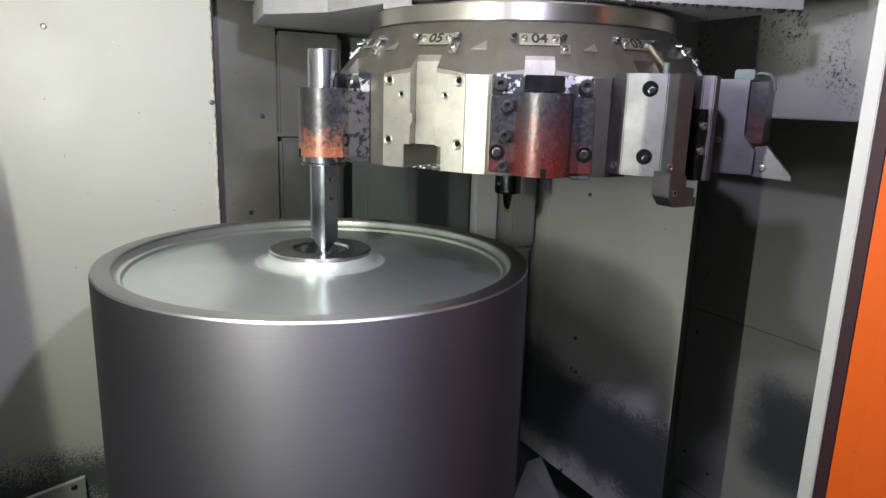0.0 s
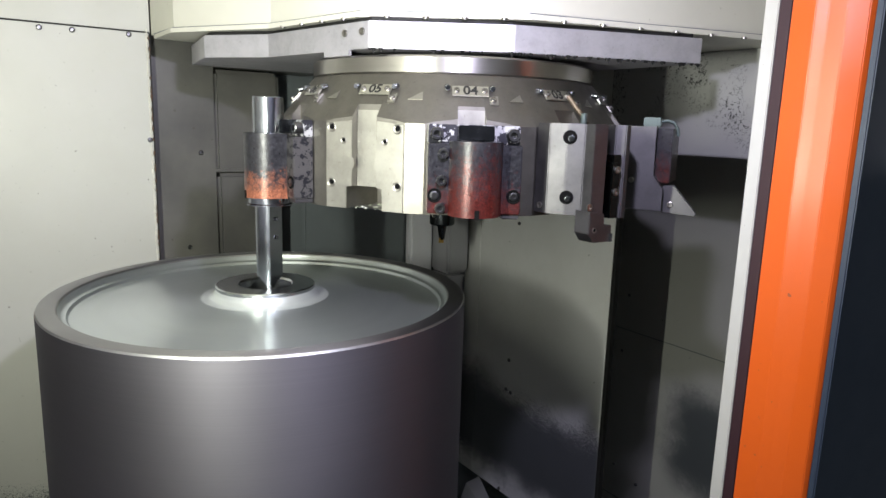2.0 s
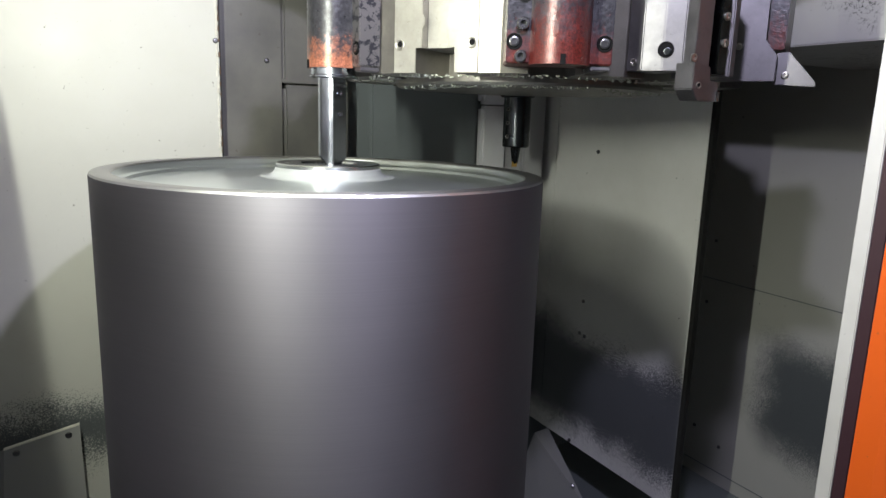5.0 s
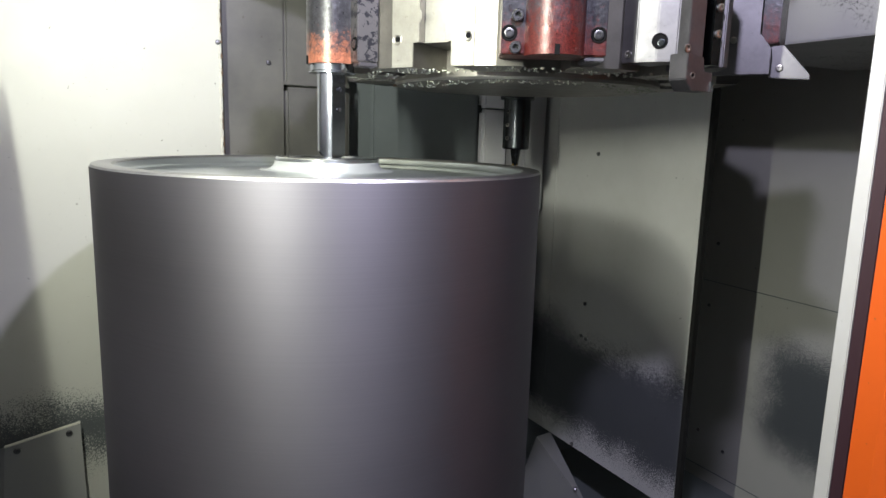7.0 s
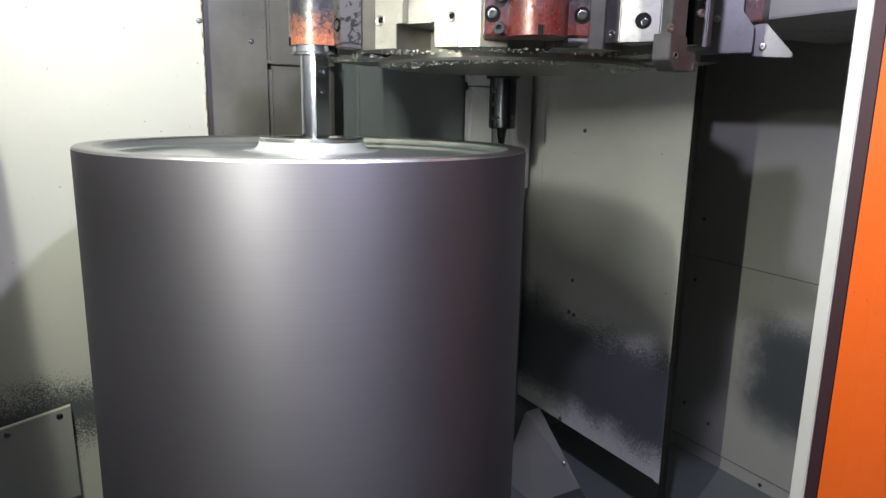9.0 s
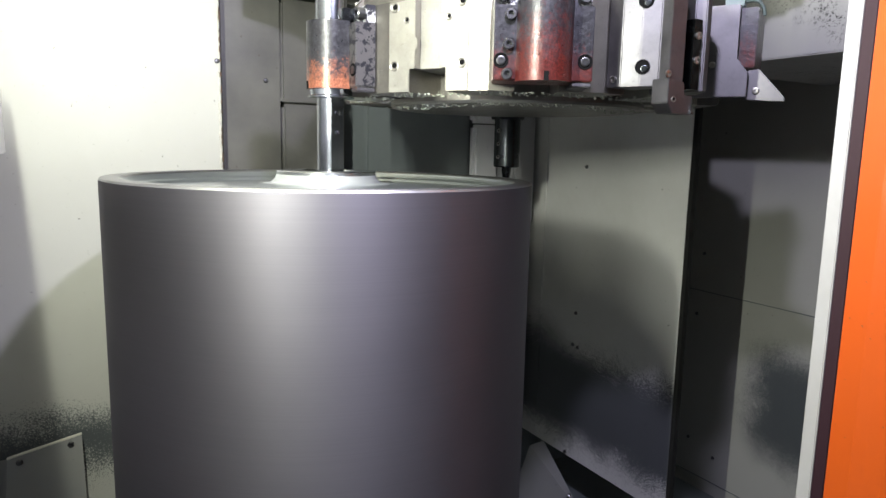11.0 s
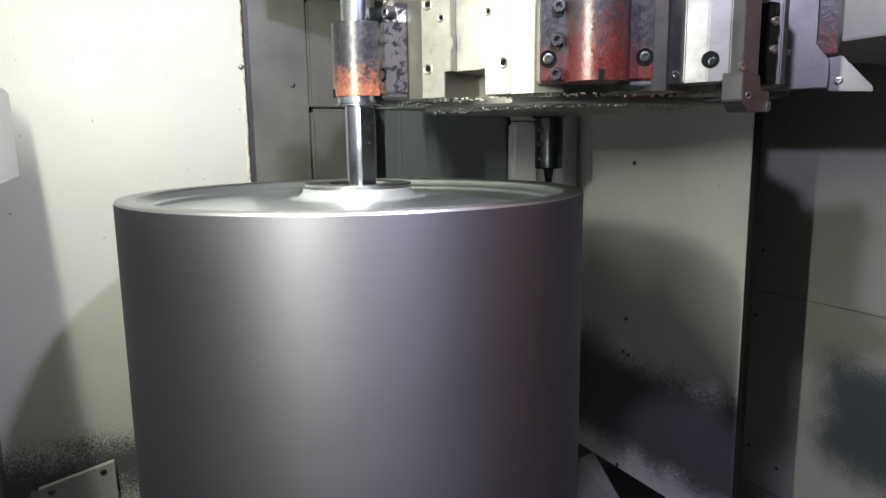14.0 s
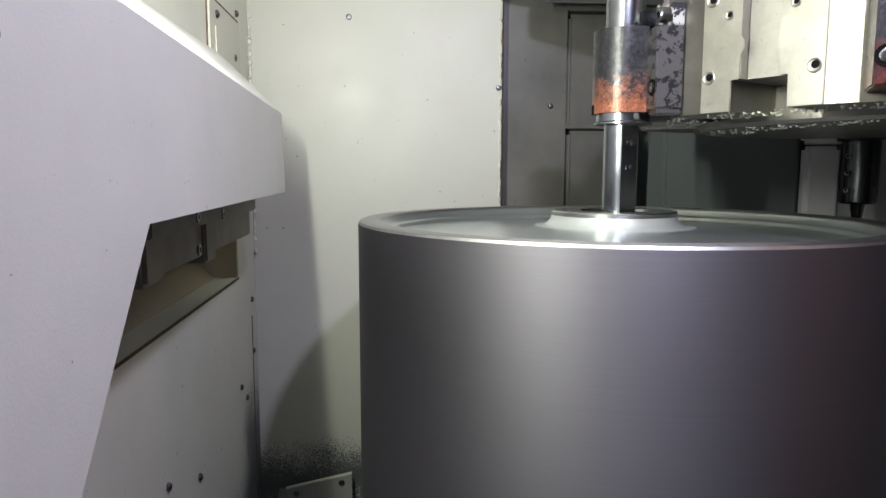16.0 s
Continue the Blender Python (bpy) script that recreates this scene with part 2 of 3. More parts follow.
def prism(bm, pts, a, b, m=None, bevel=0.0):
    """A polygon in x, y drawn up from z = a to z = b."""
    lo = [bm.verts.new((x, y, a)) for x, y in pts]
    hi = [bm.verts.new((x, y, b)) for x, y in pts]
    n = len(pts)
    fs = [bm.faces.new(lo[::-1]), bm.faces.new(hi)]
    fs += [bm.faces.new((lo[i], lo[(i + 1) % n], hi[(i + 1) % n], hi[i])) for i in range(n)]
    v = lo + hi
    if bevel:
        es = list({e for f in fs for e in f.edges})
        r = bmesh.ops.bevel(bm, geom=es, offset=bevel, segments=2, affect="EDGES")
        v = list({q for f in r["faces"] for q in f.verts} | {q for q in v if q.is_valid})
    if m:
        bmesh.ops.transform(bm, matrix=m, verts=v)
    return bm


def lathe(bm, profile, seg=48, m=None, closed=False):
    """Turns a profile of (radius, z) round the z axis; a radius of 0 closes it."""
    rings = []
    for r, z in profile:
        if r < 1e-6:
            rings.append([bm.verts.new((0, 0, z))])
        else:
            rings.append([bm.verts.new((r * math.cos(2 * math.pi * i / seg), r * math.sin(2 * math.pi * i / seg), z)) for i in range(seg)])
    pairs = list(zip(rings, rings[1:]))
    if closed:
        pairs.append((rings[-1], rings[0]))
    for a, b in pairs:
        for i in range(seg):
            j = (i + 1) % seg
            if len(a) == 1 and len(b) > 1:
                bm.faces.new((a[0], b[i], b[j]))
            elif len(b) == 1 and len(a) > 1:
                bm.faces.new((a[i], a[j], b[0]))
            elif len(a) > 1:
                bm.faces.new((a[i], a[j], b[j], b[i]))
    if m:
        bmesh.ops.transform(bm, matrix=m, verts=[v for r in rings for v in r])
    return bm


def cyl(bm, r, z0, z1, m=None, seg=24, chamfer=0.0):
    c = chamfer
    prof = [(0, z0), (r - c, z0), (r, z0 + c), (r, z1 - c), (r - c, z1), (0, z1)] if c else [(0, z0), (r, z0), (r, z1), (0, z1)]
    return lathe(bm, prof, seg, m)


def facing(x, y, z, angle):
    """A frame whose local x runs along the face, y up, z out of a wall whose normal points at angle (degrees) in plan."""
    a = radians(angle)
    n, u = Vector((math.cos(a), math.sin(a), 0)), Vector((0, 0, 1))
    s = u.cross(n)
    return Matrix(((s.x, u.x, n.x, x), (s.y, u.y, n.y, y), (s.z, u.z, n.z, z), (0, 0, 0, 1)))


def structure(name, bm, material, label, category):
    return tagged(part(name, bm, material), label, category, kind="structure")


def wall_screw(parent, m, r=0.007):
    """A pan-head screw with a hex socket on a wall."""
    bm = bm_new()
    lathe(bm, [(0, 0.0035), (r * 0.42, 0.0035), (r * 0.42, 0.0058), (r * 0.75, 0.0055), (r, 0.003), (r, 0.0002), (0, 0.0002)], 14, m)
    return part("screw", bm, BOLT, parent, smooth=True)


# ---- enclosure ----
BACK, LEFT, RIGHT, SIDE = 0.635, -0.716, 1.12, 1.74

bm = bm_new()
box(bm, LEFT - 0.05, -0.078, BACK, BACK + 0.05, 0.0, 2.3)
wall_back = structure("wall_back", bm, CREAM_STAINED, "cream painted sheet-metal wall with dark iron dust near its foot", "wall")
for x, z in ((-0.468, 1.789), (-0.334, 1.892), (-0.262, 1.893), (-0.13, 1.895), (-0.09, 1.14), (-0.09, 1.62)):
    wall_screw(wall_back, facing(x, BACK, z, -90))
bm = bm_new()
box(bm, LEFT, -0.080, BACK - 0.003, BACK + 0.002, 1.902, 1.906)
box(bm, -0.0815, -0.078, BACK - 0.004, BACK + 0.001, 0.0, 1.902)
part("seam", bm, GAP, wall_back, "dark gap along the sheet's edge")

bm = bm_new()
box(bm, LEFT - 0.05, LEFT, -1.05, BACK - 0.001, 0.0, 1.168)
box(bm, LEFT - 0.05, LEFT, -1.05, BACK - 0.001, 1.30, 2.3)
box(bm, LEFT - 0.05, LEFT, 0.44, BACK - 0.001, 1.168, 1.30)
box(bm, LEFT - 0.05, LEFT, -1.05, -0.45, 1.168, 1.30)
wall_left = structure("wall_left", bm, LEFT_STAINED, "cream painted side wall with a long slot", "wall")
for y, z in ((0.576, 1.091), (0.58, 0.96), (0.43, 0.913), (0.486, 0.87), (-0.088, 0.928), (0.077, 0.865), (0.56, 1.42), (0.56, 1.60)):
    wall_screw(wall_left, facing(LEFT, y, z, 0))
bm = bm_new()
box(bm, LEFT - 0.14, LEFT - 0.13, -0.5, 0.5, 1.10, 1.35)
prism(bm, [(-0.051, 1.150), (-0.0505, 1.169), (-0.13, 1.235), (-0.13, 1.20)], -0.5, 0.46, Matrix(((1, 0, 0, LEFT), (0, 0, 1, 0), (0, 1, 0, 0), (0, 0, 0, 1))))
box(bm, LEFT - 0.13, LEFT - 0.002, 0.4365, 0.4398, 1.169, 1.299)
part("slot_lining", bm, TAN, wall_left)
bm = bm_new()
box(bm, LEFT - 0.001, LEFT + 0.0015, 0.5735, 0.5760, 0.3, 1.05)
box(bm, LEFT - 0.001, LEFT + 0.002, -0.44, 0.44, 1.1638, 1.168)
part("seam", bm, RUST, wall_left, "rusty folded seam")

def ragged_bead(name, x, y, z0, z1, width, depth, material, parent, label, seed, gaps=0.0):
    """An uneven hand-laid bead along an upright joint."""
    r = random.Random(seed)
    bm = bm_new()
    z = z0
    while z < z1:
        h = r.uniform(0.006, 0.020)
        if r.random() >= gaps:
            w, d = width * r.uniform(0.45, 1.3), depth * r.uniform(0.5, 1.2)
            lathe(bm, [(0, 0), (w * 0.7, h * 0.06), (w, h * 0.35), (w * 0.9, h * 0.75), (0, h)], 7, Matrix.Translation((x + r.uniform(-0.3, 0.3) * width, y, z)) @ Matrix.Diagonal((1, d / width, 1, 1)))
        z += h * 0.9
    return part(name, bm, material, parent, label, smooth=True)


ragged_bead("sealant_bead", -0.0865, BACK - 0.001, 0.60, 1.90, 0.0035, 0.003, CREAM, wall_back, "ragged cream sealant along the sheet's edge", 3)
ragged_bead("sealant_grime", -0.0815, BACK - 0.003, 0.60, 1.90, 0.0028, 0.002, RUST, wall_back, "brown grime in the joint", 4, 0.35)
ragged_bead("weld_bead", LEFT + 0.004, BACK - 0.004, 1.20, 2.25, 0.0045, 0.0045, CREAM, wall_left, "painted weld beads in the corner", 5, 0.25)
bm = bm_new()
# dark backing sheet draws the shaded gap round the proud lid
box(bm, LEFT - 0.001, LEFT + 0.0015, 0.244, 0.518, 1.592, 1.7475)
hatch = tagged(part("access_hatch", bm, RUST), "small cream screwed-on hatch with a dark gap drawn round it on the side wall", "hatch")
bm = bm_new()
box(bm, LEFT + 0.0016, LEFT + 0.006, 0.248, 0.510, 1.596, 1.740, None, 0.0012)
lid = part("lid", bm, CREAM, hatch, "cream sheet lid")
bm = bm_new()
box(bm, LEFT + 0.0061, LEFT + 0.0085, 0.285, 0.478, 1.622, 1.690, None, 0.0008)
part("stiffener", bm, CREAM, lid)
for y, z in ((0.505, 1.762), (0.448, 1.655), (0.30, 1.715), (0.30, 1.61)):
    wall_screw(hatch, facing(LEFT + (0.006 if z < 1.74 else 0.0), y, z, 0), 0.008)

bm = bm_new()
box(bm, -0.075, 0.105, 0.70, 0.74, 0.0, 2.3)
box(bm, -0.078, -0.072, BACK + 0.051, 0.74, 0.0, 2.3)
column = structure("wall_column", bm, GREY_PAINT, "grey painted upright sheet beside the cream wall", "wall")
for x, z in ((0.062, 1.582), (0.062, 1.90), (0.02, 1.30)):
    wall_screw(column, facing(x, 0.70, z, -90))

bm = bm_new()
box(bm, -0.05, SIDE, 0.86, 0.90, 0.0, 2.3)
back_deep = structure("wall_recess", bm, DARK_PAINT, "dark grey cover behind the turret slide", "wall")

bm = bm_new()
box(bm, RIGHT, RIGHT + 0.05, 0.03, 0.78, 0.255, 2.3)
wall_right = structure("wall_right", bm, RIGHT_STAINED, "pale grey painted side wall with a band of iron dust", "wall")
bm = bm_new()
box(bm, RIGHT - 0.006, RIGHT, 0.012, 0.03, 0.255, 2.3)
box(bm, RIGHT - 0.004, RIGHT - 0.0005, 0.680, 0.690, 0.262, 2.3)
part("flange", bm, RIGHT_STAINED, wall_right)
for y, z in ((0.46, 1.34), (0.478, 0.81), (0.487, 0.69), (0.46, 0.685), (0.50, 0.265)):
    wall_screw(wall_right, facing(RIGHT, y, z, 180))

bm = bm_new()
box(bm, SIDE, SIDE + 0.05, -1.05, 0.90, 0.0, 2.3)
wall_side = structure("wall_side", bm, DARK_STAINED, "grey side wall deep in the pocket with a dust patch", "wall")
bm = bm_new()
box(bm, SIDE - 0.003, SIDE + 0.001, -0.95, 0.86, 0.8460, 0.8485)
box(bm, SIDE - 0.003, SIDE + 0.001, -0.95, 0.86, 0.072, 0.0745)
part("seam", bm, DARK_PAINT, wall_side, "joint between the side wall's sheets")
for y, z in ((0.437, 0.999), (0.451, 0.749), (0.444, 0.222), (0.319, 0.180), (0.069, 0.042)):
    wall_screw(wall_side, facing(SIDE, y, z, 180))
bm = bm_new()
box(bm, RIGHT - 0.004, RIGHT + 0.0145, -0.002, 0.0115, 0.2, 1.62)
part("edge_seal", bm, GAP, wall_right, "black seal along the sheet's free edge")

bm = bm_new()
box(bm, LEFT - 0.05, SIDE + 0.05, -1.05, 0.90, 2.3, 2.34)
structure("ceiling", bm, CREAM, "cream painted machine roof", "ceiling")

# ---- lower enclosure ----
bm = bm_new()
box(bm, LEFT - 0.05, SIDE + 0.05, -1.05, 0.90, -0.02, 0.02)
structure("machine_floor", bm, DARK_PAINT, "dark machine bed under the table", "floor")
bm = bm_new()
box(bm, -6, 6, -6, 6, -0.10, -0.021)
structure("floor", bm, CONCRETE, "grey painted workshop floor", "floor")
bm = bm_new()
for x0, x1, y0, y1 in ((-6.1, -6, -6, 6), (6, 6.1, -6, 6), (-6, 6, -6.1, -6), (-6, 6, 6, 6.1)):
    box(bm, x0, x1, y0, y1, -0.1, 4.5)
structure("hall_wall", bm, HALL, "plain grey workshop walls", "wall")
bm = bm_new()
box(bm, -6.1, 6.1, -6.1, 6.1, 4.5, 4.6)
structure("hall_ceiling", bm, HALL, "plain grey workshop ceiling", "ceiling")

# ---- drum ----
RIM = 1.329
drum = tagged(new("workpiece_drum"), "large turned grey cast-iron drum standing on the machine table", "workpiece")
bm = bm_new()
lathe(bm, [(0.4245, RIM - 0.004), (0.425, RIM - 0.006), (0.425, 0.46), (0.40, 0.45), (0, 0.45)], 160)
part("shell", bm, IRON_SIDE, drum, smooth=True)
bm = bm_new()
lathe(bm, [(0.4225, RIM - 0.0005), (0.421, RIM), (0.392, RIM), (0.3905, RIM - 0.0008)], 160)
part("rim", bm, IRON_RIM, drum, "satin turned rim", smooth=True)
bm = bm_new()
lathe(bm, [(0.4245, RIM - 0.004), (0.4225, RIM - 0.0005)], 160)
lathe(bm, [(0.3905, RIM - 0.0008), (0.388, RIM - 0.004)], 160)
part("chamfer", bm, IRON_EDGE, drum, "bright chamfered edges", smooth=True)
bm = bm_new()
lathe(bm, [(0.388, RIM - 0.004), (0.384, RIM - 0.014), (0.380, RIM - 0.017), (0.375, RIM - 0.018), (0.371, RIM - 0.024), (0.364, RIM - 0.026), (0.25, RIM - 0.020), (0.145, RIM - 0.014), (0.132, RIM - 0.012)], 160)
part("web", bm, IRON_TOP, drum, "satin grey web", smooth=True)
bm = bm_new()
lathe(bm, [(0.132, RIM - 0.012), (0.118, RIM - 0.0115), (0.112, RIM - 0.009), (0.106, RIM - 0.003), (0.1035, RIM + 0.001), (0.1025, RIM + 0.006)], 96)
hub = part("hub", bm, IRON_HUB, drum, "pale filleted hub", smooth=True)
bm = bm_new()
lathe(bm, [(0.1025, RIM + 0.006), (0.1025, RIM + 0.012), (0.1005, RIM + 0.014), (0.058, RIM + 0.014), (0.054, RIM + 0.010), (0.054, RIM - 0.30), (0, RIM - 0.30)], 96)
part("bored_ring", bm, IRON_BORE, hub, "mirror-bright bored ring", smooth=True)

bm = bm_new()
cyl(bm, 0.46, 0.03, 0.44, seg=96, chamfer=0.01)
table = tagged(part("rotary_table", bm, TURRET, smooth=True), "round steel machine table under the drum", "machine table")


# ---- turret ----
TX, TY, ZF = 0.451, -0.031, 1.60
turret = tagged(new("tool_turret"), "twelve-sided steel tool turret with bolted tool holders", "tool turret")
FACE, HALF, GROOVE = 0.390, 0.0855, 0.371
CONE0, CONE1 = (0.399, 0.090), (0.323, 0.182)


def polar(s, r, a):
    return (r * math.cos(a) - s * math.sin(a), r * math.sin(a) + s * math.cos(a))


def turret_outline(cut, depth):
    """The turret's plan: twelve flat faces with corner facets, each face cut by a slot of half-width cut down to radius depth."""
    pts = []
    for k in range(12):
        a = radians(30 * k)
        sides = [-HALF, -0.066, -cut - 0.0001]
        for s in sides:
            pts.append(polar(s, FACE, a))
        pts.append(polar(-cut, depth, a))
        pts.append(polar(cut, depth, a))
        for s in sides[::-1]:
            pts.append(polar(-s, FACE, a))
    return pts


bm = bm_new()
prism(bm, turret_outline(0.039, 0.275), -0.075, -0.032)
part("lower_body", bm, TURRET, turret)
bm = bm_new()
pts = turret_outline(0.026, GROOVE)
low = [bm.verts.new((x, y, -0.0319)) for x, y in pts]
slope = (CONE1[1] - CONE0[1]) / (CONE0[0] - CONE1[0])
mid = [bm.verts.new((x, y, CONE0[1] + (CONE0[0] - math.hypot(x, y)) * slope)) for x, y in pts]
top = [bm.verts.new((x * CONE1[0] / math.hypot(x, y), y * CONE1[0] / math.hypot(x, y), CONE1[1])) for x, y in pts]
bm.faces.new(low[::-1])
bm.faces.new(top)
for i in range(len(pts)):
    j = (i + 1) % len(pts)
    bm.faces.new((low[i], low[j], mid[j], mid[i]))
    bm.faces.new((mid[i], mid[j], top[j], top[i]))
part("body", bm, TURRET, turret)
bm = bm_new()
lathe(bm, [(0.314, 0.178), (0.322, 0.186), (0.322, 0.214), (0.318, 0.218), (0.27, 0.218)], 128)
part("ring", bm, RING, turret, "bright turned ring", smooth=True)
bm = bm_new()
cyl(bm, 0.262, 0.2, 0.2285, seg=64)
part("neck", bm, GAP, turret)


def at_station(k):
    """Local x along the face, y up, z out of the turret's axis, for the station k steps of 30 degrees round."""
    return facing(0, 0, 0, 30 * k)


def hex_bolt(parent, m, r=0.0125, h=0.012, material=BOLT, name="bolt"):
    """A socket-head cap screw standing along local z."""
    bm = bm_new()
    lathe(bm, [(0, h * 0.35), (r * 0.5, h * 0.35), (r * 0.52, h), (r * 0.86, h), (r, h * 0.86), (r, 0), (0, 0)], 20, m)
    return part(name, bm, material, parent, smooth=True)


def threaded_hole(parent, m, r=0.008):
    """A tapped hole: a countersunk bright thread round a dark bore."""
    bm = bm_new()
    lathe(bm, [(r * 1.15, 0.0001), (r * 1.15, 0.0007), (r * 1.04, 0.0011), (r * 0.95, 0.0008), (r * 0.86, 0.0005), (r * 0.60, 0.0004)], 20, m)
    hole = part("bolt_hole", bm, SCREW, parent, smooth=True)
    bm = bm_new()
    lathe(bm, [(r * 0.64, 0.00052), (r * 0.60, 0.0006), (0, 0.0006)], 20, move(m, r * 0.10, r * 0.16, 0.0001))
    part("bore", bm, HOLE, hole, smooth=True)
    return hole


def move(m, x, y, z):
    return m @ Matrix.Translation((x, y, z))


def pad_pair(k):
    """Two nickel-bright seating pads either side of the key slot of an empty station, with their tapped holes."""
    m = at_station(k)
    for side in (-1, 1):
        bm = bm_new()
        pts = [(side * 0.0275, 0.092), (side * 0.0275, 0.024), (side * 0.0225, 0.018), (side * 0.0225, 0.006), (side * 0.0275, 0.000), (side * 0.0275, -0.0325), (side * 0.0400, -0.0325), (side * 0.0400, -0.0745), (side * 0.0845, -0.0745), (side * 0.0845, 0.086)]
        if side < 0:
            pts = pts[::-1]
        prism(bm, pts, FACE - 0.0005, FACE + 0.0022, m, 0.0006)
        pad = part("seating_pad", bm, PAD, turret, "pale nickel seating pad")
        for x, y, r in ((0.0715, 0.078, 0.008), (0.0725, -0.027, 0.008), (0.045, 0.054, 0.0055)):
            threaded_hole(pad, move(m, side * x, y, FACE + 0.0022), r)
    bm = bm_new()
    box(bm, -0.0255, 0.0255, -0.0318, 0.112, GROOVE + 0.0005, GROOVE + 0.003, m)
    part("key_slot", bm, PAD, turret, "bright key slot")


for k in (7, 4, 5):
    pad_pair(k)
m = at_station(8)
bm = bm_new()
box(bm, -0.0255, 0.0255, 0.060, 0.116, GROOVE + 0.0005, GROOVE + 0.004, m)
part("key_slot", bm, PAD, turret, "bright key slot")

# number plates, pins and pockets on the cone
tilt = math.degrees(math.atan2(CONE1[1] - CONE0[1], CONE0[0] - CONE1[0]))


def on_cone(angle, z, off=0.0):
    """A frame on the cone: x along, y up the slope, z out."""
    r = CONE0[0] - (z - CONE0[1]) / slope
    return facing(0, 0, 0, angle) @ Matrix.Translation((0, z, r)) @ pose(0, 0, 0, -(90 - tilt)) @ Matrix.Translation((0, 0, off))


def number_plate(k, text):
    m = on_cone(30 * k, 0.150)
    bm = bm_new()
    box(bm, -0.034, 0.034, -0.0125, 0.0125, 0.0002, 0.003, m, 0.001)
    plate = part("number_plate", bm, PLATE, turret, "engraved station number plate")
    for x in (-0.026, 0.026):
        hex_bolt(plate, move(m, x, 0, 0.003), 0.0055, 0.004, SCREW, "screw")
    if text:
        cu = bpy.data.curves.new("station_number", "FONT")
        cu.body, cu.size, cu.align_x, cu.align_y, cu.extrude, cu.offset = text, 0.028, "CENTER", "CENTER", 0.0003, 0.0006
        cu.materials.append(INK)
        ob = new("station_number", cu)
        ob.parent = plate
        ob.matrix_local = move(m, 0, 0, 0.0034)
    for x in (-0.043, 0.041):
        bm = bm_new()
        cyl(bm, 0.0055, -0.002, 0.012, move(m, x, 0.011, 0) @ pose(0, 0, 0, 50), 16, 0.0015)
        part("pin", bm, BAR, turret, smooth=True)
    bm = bm_new()
    prism(bm, [(-0.008, -0.012), (0.008, -0.012), (0.008, 0.009), (-0.008, 0.006)], -0.002, 0.0012, move(m, 0.043, -0.018, 0))
    part("pocket", bm, PAD, turret)
    hex_bolt(turret, move(m, 0.042, -0.020, 0.001), 0.006, 0.006, SCREW, "screw")
    bm = bm_new()
    prism(bm, [(-0.016, -0.009), (0.012, -0.009), (0.010, 0.010)], -0.002, 0.0012, on_cone(30 * k + 14, 0.140))
    part("pocket", bm, PAD, turret)


for k, text in ((6, "06"), (7, "05"), (8, "04"), (9, "03"), (10, ""), (5, ""), (11, "")):
    number_plate(k, text)


# ---- bored tool holders ----
def bar_holder(k, material, flange_material, plate_material, front):
    """A bolted boring-bar holder: base flange, barrel, clamp plate, bolts."""
    m = at_station(k)
    bm = bm_new()
    seg = 20
    barrel = [(0.047 * math.cos(math.pi * i / seg), 0.047 * math.sin(math.pi * i / seg)) for i in range(seg + 1)]
    pts = [(0.047, front - 0.454), *barrel, (-0.047, front - 0.454)]
    mm = m @ Matrix(((1, 0, 0, 0.001), (0, 0, 1, 0), (0, 1, 0, 0.453), (0, 0, 0, 1)))
    prism(bm, pts, -0.066, 0.062, mm)
    holder = part("tool_holder", bm, material, turret, smooth=True)
    bm = bm_new()
    box(bm, -0.082, 0.082, -0.064, 0.057, FACE + 0.0005, front, m, 0.002)
    part("flange", bm, flange_material, holder, "worn mounting flange")
    bm = bm_new()
    box(bm, -0.081, 0.081, 0.0572, 0.090, FACE + 0.0005, front - 0.022, m, 0.0015)
    part("clamp_plate", bm, plate_material, holder, "chipped black clamp plate")
    bm = bm_new()
    box(bm, -0.031, 0.031, 0.0635, 0.089, front - 0.022, front + 0.004, m, 0.0015)
    part("clamp_block", bm, DARK_BAR, holder)
    for x, y in ((-0.067, 0.074), (0.067, 0.074)):
        hex_bolt(holder, move(m, x, y, front - 0.022), 0.0115, 0.016)
    for x, y in ((-0.056, 0.041), (-0.058, -0.006), (-0.060, -0.054)):
        hex_bolt(holder, move(m, x, y, front), 0.0095, 0.010)
    for x, y in ((-0.070, -0.032), (0.069, -0.032)):
        bm = bm_new()
        lathe(bm, [(0.0125, 0.0002), (0.0125, 0.0012), (0.0110, 0.0015), (0.0105, 0.0004), (0, 0.0003)], 24, move(m, x, y, front))
        part("counterbore", bm, HOLE, holder, smooth=True)
        hex_bolt(holder, move(m, x, y, front + 0.0003), 0.0075, 0.0025)
    bm = bm_new()
    box(bm, 0.050, 0.081, -0.0725, -0.0642, FACE + 0.001, front - 0.003, m, 0.002)
    part("foot_block", bm, BLOCK, holder)
    bm = bm_new()
    box(bm, -0.004, 0.004, -0.0675, -0.052, 0.4995, 0.5012, m)
    part("slit", bm, HOLE, holder)
    return holder


bar_holder(8, HOLDER_RED, FLANGE_RED, CHIPPED, 0.458)
holder = bar_holder(6, HOLDER_BLACK, FLANGE_PALE, CHIPPED, 0.432)

